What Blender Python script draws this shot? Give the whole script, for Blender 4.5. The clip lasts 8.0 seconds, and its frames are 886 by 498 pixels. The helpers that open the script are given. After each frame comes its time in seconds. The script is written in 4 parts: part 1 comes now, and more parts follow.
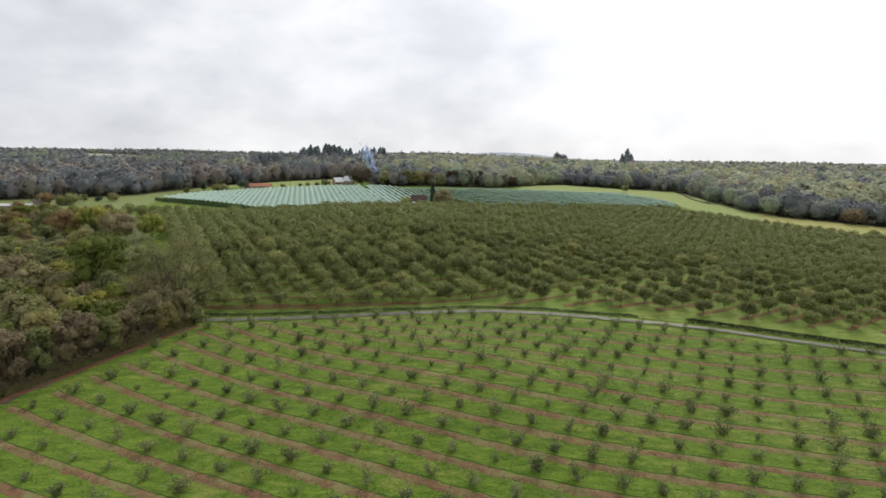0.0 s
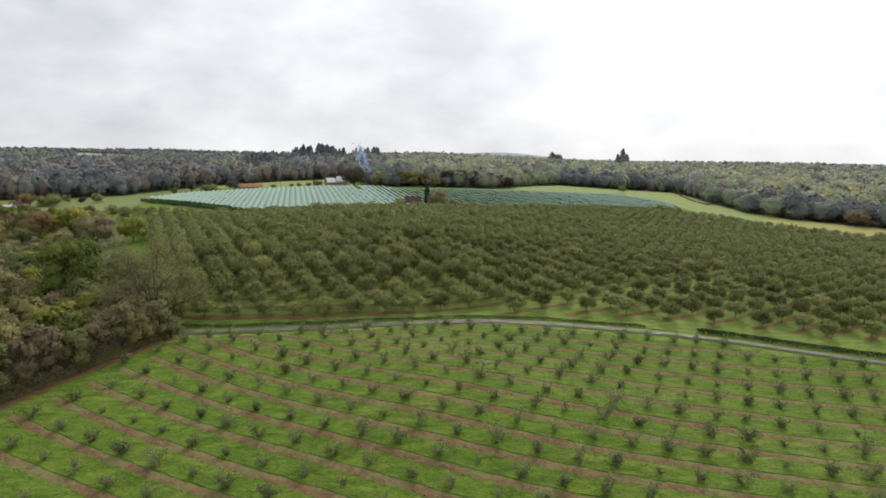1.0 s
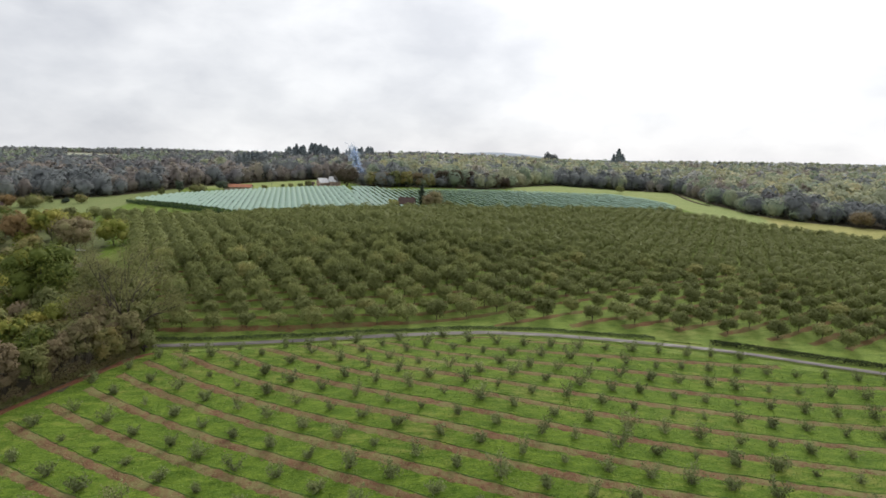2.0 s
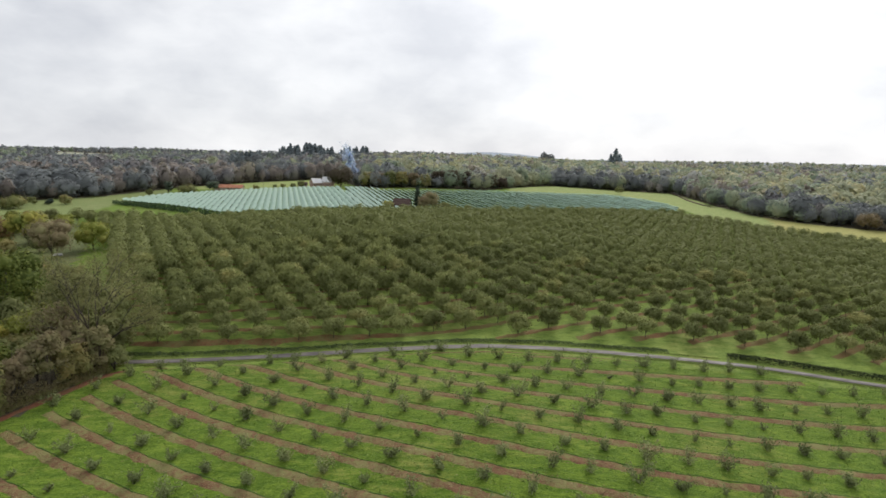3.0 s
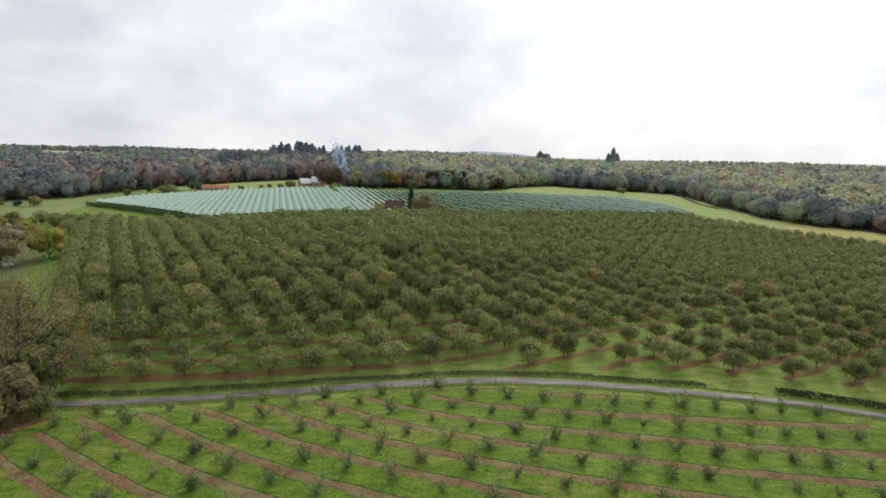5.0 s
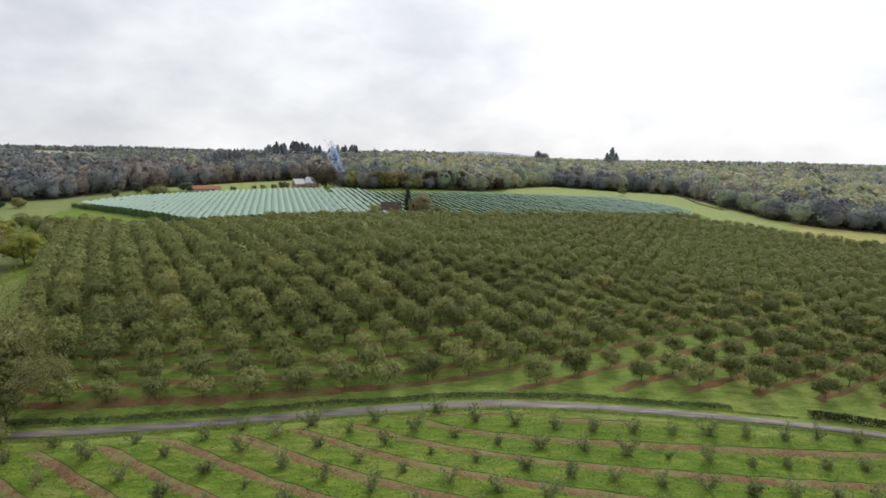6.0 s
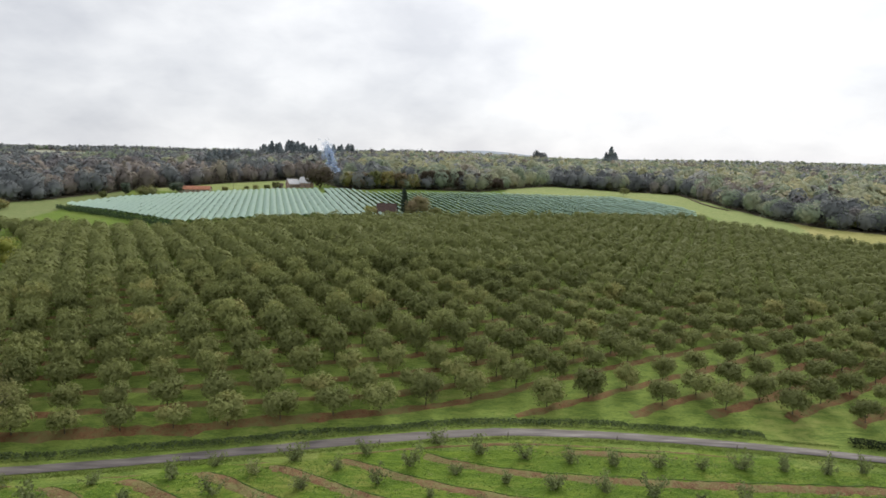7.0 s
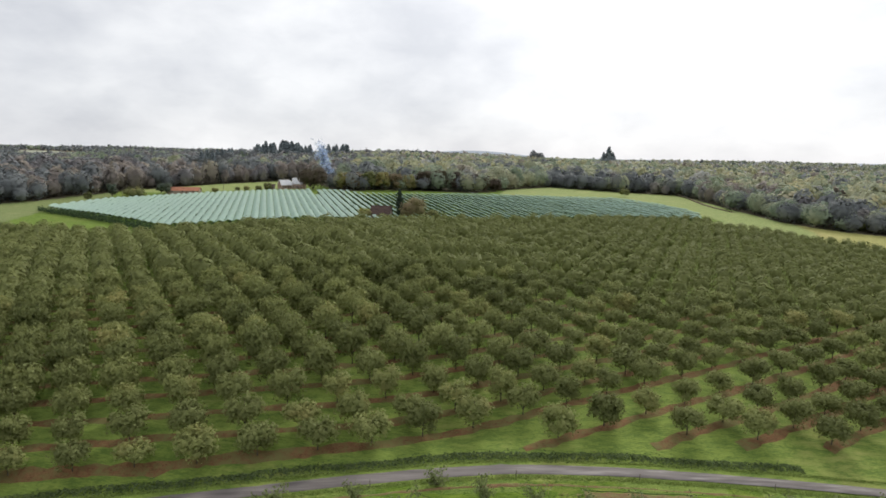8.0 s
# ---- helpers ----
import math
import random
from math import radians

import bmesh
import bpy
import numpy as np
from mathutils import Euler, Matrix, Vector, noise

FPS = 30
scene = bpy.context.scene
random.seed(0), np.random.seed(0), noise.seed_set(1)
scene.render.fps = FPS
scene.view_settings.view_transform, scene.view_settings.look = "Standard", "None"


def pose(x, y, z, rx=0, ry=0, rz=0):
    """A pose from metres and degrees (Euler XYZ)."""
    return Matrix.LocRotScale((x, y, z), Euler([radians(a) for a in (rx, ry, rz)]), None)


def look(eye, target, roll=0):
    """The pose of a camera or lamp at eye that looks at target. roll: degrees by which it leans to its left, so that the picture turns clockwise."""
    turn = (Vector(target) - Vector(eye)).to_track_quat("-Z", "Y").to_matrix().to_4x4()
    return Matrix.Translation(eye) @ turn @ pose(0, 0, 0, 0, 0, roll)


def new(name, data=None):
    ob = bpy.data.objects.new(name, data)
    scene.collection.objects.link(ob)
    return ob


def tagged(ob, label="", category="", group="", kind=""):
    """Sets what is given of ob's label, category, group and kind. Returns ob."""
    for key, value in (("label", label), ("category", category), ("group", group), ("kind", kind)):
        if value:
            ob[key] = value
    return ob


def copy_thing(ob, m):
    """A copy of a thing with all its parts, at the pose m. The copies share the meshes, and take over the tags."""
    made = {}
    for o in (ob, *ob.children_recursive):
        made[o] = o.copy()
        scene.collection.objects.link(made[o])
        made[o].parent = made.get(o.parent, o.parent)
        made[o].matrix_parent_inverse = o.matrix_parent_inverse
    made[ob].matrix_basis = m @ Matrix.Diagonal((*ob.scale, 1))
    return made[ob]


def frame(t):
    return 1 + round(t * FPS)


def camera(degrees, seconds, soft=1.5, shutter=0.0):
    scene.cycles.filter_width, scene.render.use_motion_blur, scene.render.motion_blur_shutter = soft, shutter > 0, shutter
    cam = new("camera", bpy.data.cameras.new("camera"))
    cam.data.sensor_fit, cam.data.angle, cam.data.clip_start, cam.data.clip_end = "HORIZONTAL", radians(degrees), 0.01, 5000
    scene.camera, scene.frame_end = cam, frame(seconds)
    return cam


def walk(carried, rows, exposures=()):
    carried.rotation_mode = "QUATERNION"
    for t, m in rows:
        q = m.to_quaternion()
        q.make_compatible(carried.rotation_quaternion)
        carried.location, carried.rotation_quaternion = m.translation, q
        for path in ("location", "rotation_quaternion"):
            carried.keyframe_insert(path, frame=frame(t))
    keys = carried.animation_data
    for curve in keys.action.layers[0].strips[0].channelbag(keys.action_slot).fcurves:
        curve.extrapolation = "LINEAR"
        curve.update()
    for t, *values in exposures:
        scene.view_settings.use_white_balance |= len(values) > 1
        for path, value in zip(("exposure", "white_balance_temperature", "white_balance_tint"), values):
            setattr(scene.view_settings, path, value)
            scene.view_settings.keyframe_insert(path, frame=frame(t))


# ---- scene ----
# ---------------------------------------------------------------- camera
# a drone in level flight over a young orchard; rows: seconds, x, y, z, yaw, pitch, lean
cam = camera(74.0, 8.0, soft=1.65)
FLIGHT = [
    (0.0, 0.00, 0.00, 62.00, -0.00, -8.87, -0.91),
    (0.5, -0.21, 6.65, 62.00, -0.29, -8.88, -0.94),
    (1.0, -0.42, 13.31, 62.00, -0.57, -8.87, -0.96),
    (1.5, -0.62, 19.99, 62.00, -0.85, -8.87, -0.99),
    (3.0, -1.16, 40.26, 62.01, -1.54, -8.88, -1.05),
    (3.5, -1.26, 47.07, 62.00, -1.72, -8.91, -1.08),
    (4.0, -1.34, 53.92, 62.01, -1.88, -8.92, -1.12),
    (4.5, -1.41, 60.79, 62.00, -2.01, -8.95, -1.15),
    (6.0, -1.58, 81.72, 61.99, -2.42, -8.96, -1.11),
    (6.5, -1.57, 88.76, 61.99, -2.55, -8.99, -1.10),
    (7.0, -1.54, 95.83, 61.99, -2.69, -9.01, -1.09),
    (7.5, -1.49, 102.90, 62.00, -2.86, -9.02, -1.08),
    (8.0, -1.42, 109.99, 62.02, -3.08, -8.99, -1.07),
]
walk(cam, [(t, pose(x, y, z, 90 + pitch, 0, yaw) @ pose(0, 0, 0, 0, 0, -lean)) for t, x, y, z, yaw, pitch, lean in FLIGHT])

# ---------------------------------------------------------------- light
SUN_AZ, SUN_EL = radians(24), radians(38)          # ahead of the flight and to its right, behind cloud
SUN_DIR = Vector((math.sin(SUN_AZ) * math.cos(SUN_EL), math.cos(SUN_AZ) * math.cos(SUN_EL), math.sin(SUN_EL)))


class Nodes:
    """Short hand for building a node tree."""

    def __init__(self, tree):
        self.tree = tree
        self.tree.nodes.clear()

    def add(self, kind, links=(), operation="", clamp=False):
        node = self.tree.nodes.new(kind)
        if operation:
            node.operation = operation
        if clamp:
            node.use_clamp = True
        for key, value in dict(links).items():
            if isinstance(value, bpy.types.NodeSocket):
                self.tree.links.new(value, node.inputs[key])
            else:
                node.inputs[key].default_value = value
        return node

    def math(self, op, a, b=0.0, clamp=False):
        return self.add("ShaderNodeMath", {0: a, 1: b}, operation=op, clamp=clamp).outputs[0]

    def noise(self, vector, scale, detail=4.0, rough=0.55, distort=0.0):
        return self.add("ShaderNodeTexNoise", {"Vector": vector, "Scale": scale, "Detail": detail, "Roughness": rough,
                                               "Distortion": distort}).outputs[0]

    def remap(self, value, lo, hi, a=0.0, b=1.0):
        return self.add("ShaderNodeMapRange", {"Value": value, "From Min": lo, "From Max": hi, "To Min": a, "To Max": b}).outputs[0]

    def mix(self, fac, a, b, blend="MIX"):
        def rgba(c):
            return c if isinstance(c, bpy.types.NodeSocket) else (*c, 1.0)
        node = self.tree.nodes.new("ShaderNodeMix")
        node.data_type, node.blend_type = "RGBA", blend
        if isinstance(fac, bpy.types.NodeSocket):
            self.tree.links.new(fac, node.inputs[0])
        else:
            node.inputs[0].default_value = fac
        for i, c in ((6, rgba(a)), (7, rgba(b))):
            if isinstance(c, bpy.types.NodeSocket):
                self.tree.links.new(c, node.inputs[i])
            else:
                node.inputs[i].default_value = c
        return node.outputs[2]


def make_world():
    world = bpy.data.worlds.new("overcast_sky")
    scene.world = world
    world.use_nodes = True
    n = Nodes(world.node_tree)
    way = n.add("ShaderNodeTexCoord").outputs["Generated"]
    sky = n.add("ShaderNodeTexSky")
    sky.sky_type, sky.sun_disc, sky.sun_elevation, sky.sun_rotation = "NISHITA", False, SUN_EL, SUN_AZ
    clear = n.mix(1.0, sky.outputs[0], (0.10, 0.10, 0.10), "MULTIPLY")
    # cloud deck: flattened towards the horizon, as layers seen from below
    flat = n.add("ShaderNodeMapping", {"Vector": way, "Location": (1.3, 0.2, 0.15), "Scale": (1.0, 1.0, 2.0)}).outputs[0]
    big = n.noise(flat, 2.1, 3.0, 0.5, 0.1)
    fine = n.noise(flat, 5.5, 4.0, 0.5, 0.1)
    wisp = n.noise(flat, 13.0, 5.0, 0.6, 0.3)
    body = n.math("ADD", n.math("MULTIPLY", big, 0.50), n.math("ADD", n.math("MULTIPLY", fine, 0.36), n.math("MULTIPLY", wisp, 0.14)))
    shade = n.remap(body, 0.38, 0.60)
    cloud = n.mix(shade, (0.63, 0.65, 0.70), (0.95, 0.96, 0.98))
    dot = n.add("ShaderNodeVectorMath", {0: way, 1: SUN_DIR}, operation="DOT_PRODUCT").outputs["Value"]
    glow = n.remap(n.math("POWER", n.math("MAXIMUM", dot, 0.0), 9.0), 0.0, 1.0, 0.0, 0.80)
    lit = n.mix(1.0, cloud, n.add("ShaderNodeCombineColor", {0: glow, 1: glow, 2: glow}).outputs[0], "ADD")
    out = n.mix(0.94, clear, lit)
    back = n.add("ShaderNodeBackground", {"Color": out, "Strength": 1.03})
    n.add("ShaderNodeOutputWorld", {"Surface": back.outputs[0]})


make_world()
sun = new("sun", bpy.data.lights.new("sun", "SUN"))
sun.data.energy, sun.data.angle, sun.data.color = 2.0, radians(16), (1.0, 0.95, 0.87)
sun.matrix_world = look(SUN_DIR * 900, (0, 0, 0))

# ---------------------------------------------------------------- materials


def material(name):
    mat = bpy.data.materials.new(name)
    mat.use_nodes = True
    return mat, Nodes(mat.node_tree)


def finish(n, colour, rough=0.9, bump=None, strength=0.3, distance=0.1, spec=0.3, extra=None):
    links = {"Base Color": colour if isinstance(colour, bpy.types.NodeSocket) else (*colour, 1.0), "Roughness": rough, "Specular IOR Level": spec}
    if bump is not None:
        links["Normal"] = n.add("ShaderNodeBump", {"Height": bump, "Strength": strength, "Distance": distance}).outputs[0]
    links.update(extra or {})
    shader = n.add("ShaderNodeBsdfPrincipled", links)
    n.add("ShaderNodeOutputMaterial", {"Surface": shader.outputs[0]})


def leaf_material(name, dark, light, turned, turned_share=0.25, patch=0.12, pass_share=0.34, single=0.5, crown=0.0):
    """Leaves: every leaf clump a tone of its own, every tree too, with some turned by autumn; light passes through."""
    mat, n = material(name)
    where = n.add("ShaderNodeNewGeometry")
    leaf = where.outputs["Random Per Island"]
    tree = n.add("ShaderNodeObjectInfo").outputs["Random"]
    if crown:
        tree = n.remap(n.noise(where.outputs["Position"], crown, 1.0), 0.32, 0.68)
    each = n.math("ADD", n.math("MULTIPLY", leaf, single), n.math("MULTIPLY", n.math("ADD", tree, 0.5), (1 - single) * 0.5))
    area = n.noise(where.outputs["Position"], patch, 2.0)
    base = n.mix(each, dark, light)
    pick = n.math("ADD", n.math("MULTIPLY", area, 0.7), n.math("ADD", n.math("MULTIPLY", tree, 0.25), n.math("MULTIPLY", each, 0.25)))
    fac = n.remap(pick, 0.80 - turned_share, 1.02 - turned_share * 0.5)
    colour = n.mix(fac, base, turned)
    tone = n.remap(tree, 0.0, 1.0, 0.85, 1.15)
    colour = n.mix(1.0, colour, n.add("ShaderNodeCombineColor", {0: tone, 1: tone, 2: tone}).outputs[0], "MULTIPLY")
    front = n.add("ShaderNodeBsdfPrincipled", {"Base Color": colour, "Roughness": 0.65, "Specular IOR Level": 0.12})
    through_leaf = n.add("ShaderNodeBsdfTranslucent", {"Color": colour})
    both = n.add("ShaderNodeMixShader", {0: pass_share, 1: front.outputs[0], 2: through_leaf.outputs[0]})
    n.add("ShaderNodeOutputMaterial", {"Surface": both.outputs[0]})
    return mat


def make_grass(name, dark, light, dry, dry_share):
    mat, n = material(name)
    at = n.add("ShaderNodeNewGeometry").outputs["Position"]
    drawn = n.add("ShaderNodeMapping", {"Vector": at, "Rotation": (0.0, 0.0, 0.12), "Scale": (0.45, 1.35, 1.0)}).outputs[0]
    wide, mid, fine = n.noise(at, 0.035, 3.0), n.noise(drawn, 0.42, 5.0, 0.68, 0.4), n.noise(drawn, 2.6, 4.0, 0.7)
    tone = n.math("ADD", n.math("MULTIPLY", mid, 0.55), n.math("MULTIPLY", fine, 0.45))
    colour = n.mix(n.remap(tone, 0.40, 0.60), dark, light)
    bare = n.math("ADD", n.math("MULTIPLY", wide, 0.5), n.math("MULTIPLY", mid, 0.5))
    colour = n.mix(n.remap(bare, 0.66 - dry_share, 0.80 - dry_share * 0.5), colour, dry)
    finish(n, colour, 0.95, tone, 0.9, 0.35, 0.15, {"Sheen Weight": 0.14, "Sheen Roughness": 0.45, "Sheen Tint": (0.66, 0.80, 0.25, 1.0)})
    return mat


def make_soil(name, dark, light, green):
    mat, n = material(name)
    at = n.add("ShaderNodeNewGeometry").outputs["Position"]
    mid, fine = n.noise(at, 0.5, 5.0, 0.65), n.noise(at, 4.0, 4.0, 0.7)
    colour = n.mix(n.remap(n.math("ADD", n.math("MULTIPLY", mid, 0.5), n.math("MULTIPLY", fine, 0.5)), 0.38, 0.62), dark, light)
    weeds = n.math("ADD", n.math("MULTIPLY", n.noise(at, 0.16, 3.0, 0.6), 0.5), n.math("MULTIPLY", n.noise(at, 1.1, 4.0, 0.7), 0.5))
    colour = n.mix(n.remap(weeds, 0.44, 0.58), colour, green)
    finish(n, colour, 0.95, fine, 0.8, 0.15, 0.15)
    return mat


def make_plain(name, a, b, scale, rough, spec=0.3, metal=0.0, relief=0.4, distance=0.02):
    mat, n = material(name)
    at = n.add("ShaderNodeNewGeometry").outputs["Position"]
    coarse, fine = n.noise(at, scale, 4.0), n.noise(at, scale * 9, 3.0)
    mixed = n.math("ADD", n.math("MULTIPLY", coarse, 0.6), n.math("MULTIPLY", fine, 0.4))
    finish(n, n.mix(n.remap(mixed, 0.35, 0.65), a, b), rough, fine, relief, distance, spec, {"Metallic": metal})
    return mat


GRASS = make_grass("sward", (0.048, 0.098, 0.008), (0.150, 0.222, 0.024), (0.23, 0.205, 0.066), 0.13)
ORCHARD_GRASS = make_grass("orchard_sward", (0.086, 0.138, 0.026), (0.210, 0.275, 0.056), (0.26, 0.25, 0.085), 0.13)
PASTURE = make_grass("pasture_grass", (0.155, 0.212, 0.064), (0.255, 0.285, 0.104), (0.38, 0.34, 0.15), 0.14)
MEADOW = make_grass("meadow_grass", (0.115, 0.150, 0.052), (0.185, 0.215, 0.085), (0.24, 0.23, 0.11), 0.12)
# grass of the turf edges, dark to carry the shade of their backlit side
SHADED_TURF = make_grass("shaded_turf", (0.034, 0.066, 0.016), (0.095, 0.150, 0.034), (0.10, 0.10, 0.045), 0.05)
SOIL = make_soil("weeded_soil", (0.105, 0.052, 0.028), (0.225, 0.130, 0.072), (0.190, 0.180, 0.070))
MOIST_SOIL = make_soil("moist_soil", (0.105, 0.052, 0.024), (0.235, 0.130, 0.062), (0.16, 0.145, 0.055))
RED_EARTH = make_soil("red_earth", (0.15, 0.058, 0.032), (0.27, 0.115, 0.070), (0.16, 0.10, 0.05))
PLOUGH = make_soil("ploughed_earth", (0.12, 0.085, 0.06), (0.21, 0.15, 0.11), (0.14, 0.12, 0.07))
BARK = make_plain("bark", (0.050, 0.040, 0.030), (0.115, 0.095, 0.075), 3.0, 0.9)
PALE_BARK = make_plain("pale_bark", (0.13, 0.115, 0.085), (0.24, 0.215, 0.165), 3.0, 0.9)
LEAF_ORCHARD = leaf_material("orchard_leaf", (0.128, 0.152, 0.052), (0.292, 0.312, 0.114), (0.35, 0.31, 0.12), 0.06, 0.12, 0.32, 0.26)
LEAF_YOUNG = leaf_material("young_leaf", (0.135, 0.165, 0.070), (0.255, 0.295, 0.122), (0.25, 0.24, 0.11), 0.1)
LEAF_OAK = leaf_material("oak_leaf", (0.085, 0.122, 0.026), (0.225, 0.265, 0.056), (0.40, 0.35, 0.08), 0.27, 0.12, 0.32, 0.6)
LEAF_BROWN = leaf_material("autumn_leaf", (0.205, 0.160, 0.095), (0.345, 0.275, 0.160), (0.22, 0.235, 0.09), 0.30, 0.12, 0.34, 0.45)
LEAF_OLIVE = leaf_material("olive_leaf", (0.14, 0.162, 0.058), (0.275, 0.288, 0.11), (0.31, 0.245, 0.1), 0.22)
LEAF_YELLOW = leaf_material("yellowing_leaf", (0.17, 0.2, 0.036), (0.33, 0.35, 0.08), (0.36, 0.3, 0.08), 0.14)
LEAF_DARK = leaf_material("conifer_needle", (0.048, 0.07, 0.05), (0.095, 0.125, 0.088), (0.12, 0.13, 0.08), 0.1)
LEAF_RUST = leaf_material("rust_leaf", (0.20, 0.135, 0.062), (0.335, 0.225, 0.100), (0.21, 0.20, 0.08), 0.22)
# far woods: late-autumn crowns, even in tone, with haze put into the base colours
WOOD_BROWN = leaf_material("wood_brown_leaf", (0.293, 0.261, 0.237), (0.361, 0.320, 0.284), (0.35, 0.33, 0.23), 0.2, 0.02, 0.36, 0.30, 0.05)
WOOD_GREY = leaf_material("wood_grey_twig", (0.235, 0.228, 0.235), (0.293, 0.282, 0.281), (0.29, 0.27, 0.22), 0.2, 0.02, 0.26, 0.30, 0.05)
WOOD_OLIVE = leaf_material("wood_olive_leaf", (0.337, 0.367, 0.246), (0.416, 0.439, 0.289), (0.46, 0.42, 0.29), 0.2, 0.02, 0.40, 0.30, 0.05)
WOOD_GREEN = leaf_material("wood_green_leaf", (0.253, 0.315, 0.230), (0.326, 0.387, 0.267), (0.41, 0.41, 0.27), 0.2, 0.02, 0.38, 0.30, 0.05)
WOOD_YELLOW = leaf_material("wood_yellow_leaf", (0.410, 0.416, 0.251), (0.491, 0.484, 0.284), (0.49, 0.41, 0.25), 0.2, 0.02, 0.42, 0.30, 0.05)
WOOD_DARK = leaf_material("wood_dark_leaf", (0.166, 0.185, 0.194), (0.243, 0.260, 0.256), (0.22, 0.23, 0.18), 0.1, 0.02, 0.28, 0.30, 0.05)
WOOD_HAZED = leaf_material("wood_hazed_twig", (0.370, 0.385, 0.376), (0.442, 0.453, 0.418), (0.47, 0.44, 0.34), 0.2, 0.02, 0.44, 0.30, 0.05)
# conifers of the skyline: distance haze is painted in as pale blue needles
LEAF_NEEDLE = leaf_material("hazy_far_needle", (0.225, 0.27, 0.29), (0.315, 0.36, 0.37), (0.26, 0.29, 0.25), 0.1)
LEAF_UMBER = leaf_material("umber_leaf", (0.070, 0.055, 0.042), (0.130, 0.102, 0.075), (0.12, 0.11, 0.06), 0.15)

# ---------------------------------------------------------------- the lie of the land
COEF = np.array([2.77, 11.96, 1.48, 4.83, 6.18, -1.26, -7.91, -0.34, -3.11, -2.46, 4.91, 6.98, 0.32, -4.77, 5.1, -3.85, -3.15, -4.09, 3.84])
MOUNDS = ((10, 145, 32), (112, 178, 40), (5, 207, 22), (-265, 545, 70), (-45, 350, 60))


CUT_X = (-140, -110, -96, -82, -68, -54, -40, -26, -12, 2, 16, 30, 44, 58, 72, 86, 100, 114, 128, 142, 170, 240)
CUT_Z = (0.0, 0.0, -0.6, -1.3, -2.0, -2.4, -2.4, -1.8, -0.6, 0.4, 0.5, -0.3, -0.95, -1.0, -0.7, -0.35, -0.1, -0.1, -0.2, -0.5, -1.2, -1.2)


def smooth(a, b, v):
    s = np.clip((np.asarray(v, float) - a) / (b - a), 0, 1)
    return s * s * (3 - 2 * s)


def ground(x, y):
    """Height of the land: a slope that rises from the young orchard to the farm, and wooded ridges far off."""
    x, y = np.asarray(x, float), np.asarray(y, float)
    u, v, w = np.tanh((y - 150) / 300), np.tanh(x / 260), np.tanh((y - 150) / 80)
    terms = [1 + 0 * x, u, u**2, u**3, u**4, v, v**2, v * u, v**2 * u, v * u**2, v**2 * u**2, w, w * v, w * v * v]
    terms += [np.exp(-((x - cx) ** 2 + (y - cy) ** 2) / (2 * s * s)) for cx, cy, s in MOUNDS]
    z = np.stack(terms, -1) @ COEF
    # the lane lies in a shallow cutting in the west and on a low bank in the middle
    aside = np.maximum(0, np.abs(y - road_y(x)) - 4.5)
    z = z + np.interp(x, CUT_X, CUT_Z) * np.exp(-(aside / 4.0) ** 2)
    far = np.hypot(x, y)
    z = z + 17 * smooth(800, 1500, far) * (1 - 0.55 * smooth(450, 1000, x)) + 12 * smooth(2200, 4600, far)
    z = z - 9 * smooth(-380, -760, x) * smooth(480, 700, y) * (1 - smooth(1000, 1700, far))
    return z + smooth(800, 1800, far) * (5 * np.sin(x / 310 + 1) + 4 * np.sin(y / 270) + 3 * np.sin((x + y) / 140))


def gz(x, y):
    return float(ground(x, y))


def road_y(x):
    x = np.asarray(x, float)
    return 219.32 - 0.0835 * x - 1.45 * np.sqrt(1 + ((x - 10) / 14) ** 2) - 2.038 * np.sqrt(1 + ((x - 97) / 16) ** 2)


def young_bend(x):
    return -0.264 * x + 6.62 * (np.log(np.cosh((x - 20) / 25)) - math.log(math.cosh(0.8)))


def grown_bend(x):
    return 0.29 * x + 25.5 * np.log(np.cosh(x / 85))


def grown_column(x, y):
    """Number of the planting column at a place in the grown orchard: columns run uphill, leaning to the west."""
    v = y - 230
    mid = np.clip(x, -140, 85)
    return 6.54 + 0.084 * x + 0.0511 * v - 0.0001 * mid * (2 * x - mid) - 0.000027 * mid * v + 0.0000093 * v * v


def path_x(y):
    """The red earth path along the wood."""
    return -105 + (np.asarray(y, float) - 144) * 0.60


# ---------------------------------------------------------------- mesh helpers


def mesh_object(name, verts, quads, mats, parent=None, index=None, even=False, normals=None):
    """One mesh object from arrays of vertices and four-cornered faces."""
    verts, quads = np.asarray(verts, np.float32), np.asarray(quads, np.int32)
    me = bpy.data.meshes.new(name)
    me.vertices.add(len(verts))
    me.vertices.foreach_set("co", verts.ravel())
    me.loops.add(quads.size)
    me.loops.foreach_set("vertex_index", quads.ravel())
    me.polygons.add(len(quads))
    me.polygons.foreach_set("loop_start", np.arange(0, quads.size, 4, dtype=np.int32))
    for mat in mats if isinstance(mats, (list, tuple)) else [mats]:
        me.materials.append(mat)
    if index is not None:
        me.polygons.foreach_set("material_index", np.asarray(index, np.int32))
    me.polygons.foreach_set("use_smooth", np.full(len(quads), even or normals is not None, bool))
    if normals is not None:
        me.attributes.new("custom_normal", "FLOAT_VECTOR", "POINT").data.foreach_set("vector", np.asarray(normals, np.float32).ravel())
    me.update(calc_edges=True)
    ob = new(name, me)
    ob.parent = parent
    return ob


def part(name, bm, mat, parent=None, label="", even=False):
    """Links a bmesh as one mesh object."""
    me = bpy.data.meshes.new(name)
    bm.to_mesh(me)
    bm.free()
    me.materials.append(mat)
    if even:
        for p in me.polygons:
            p.use_smooth = True
    ob = new(name, me)
    ob.parent = parent
    return tagged(ob, label) if label else ob


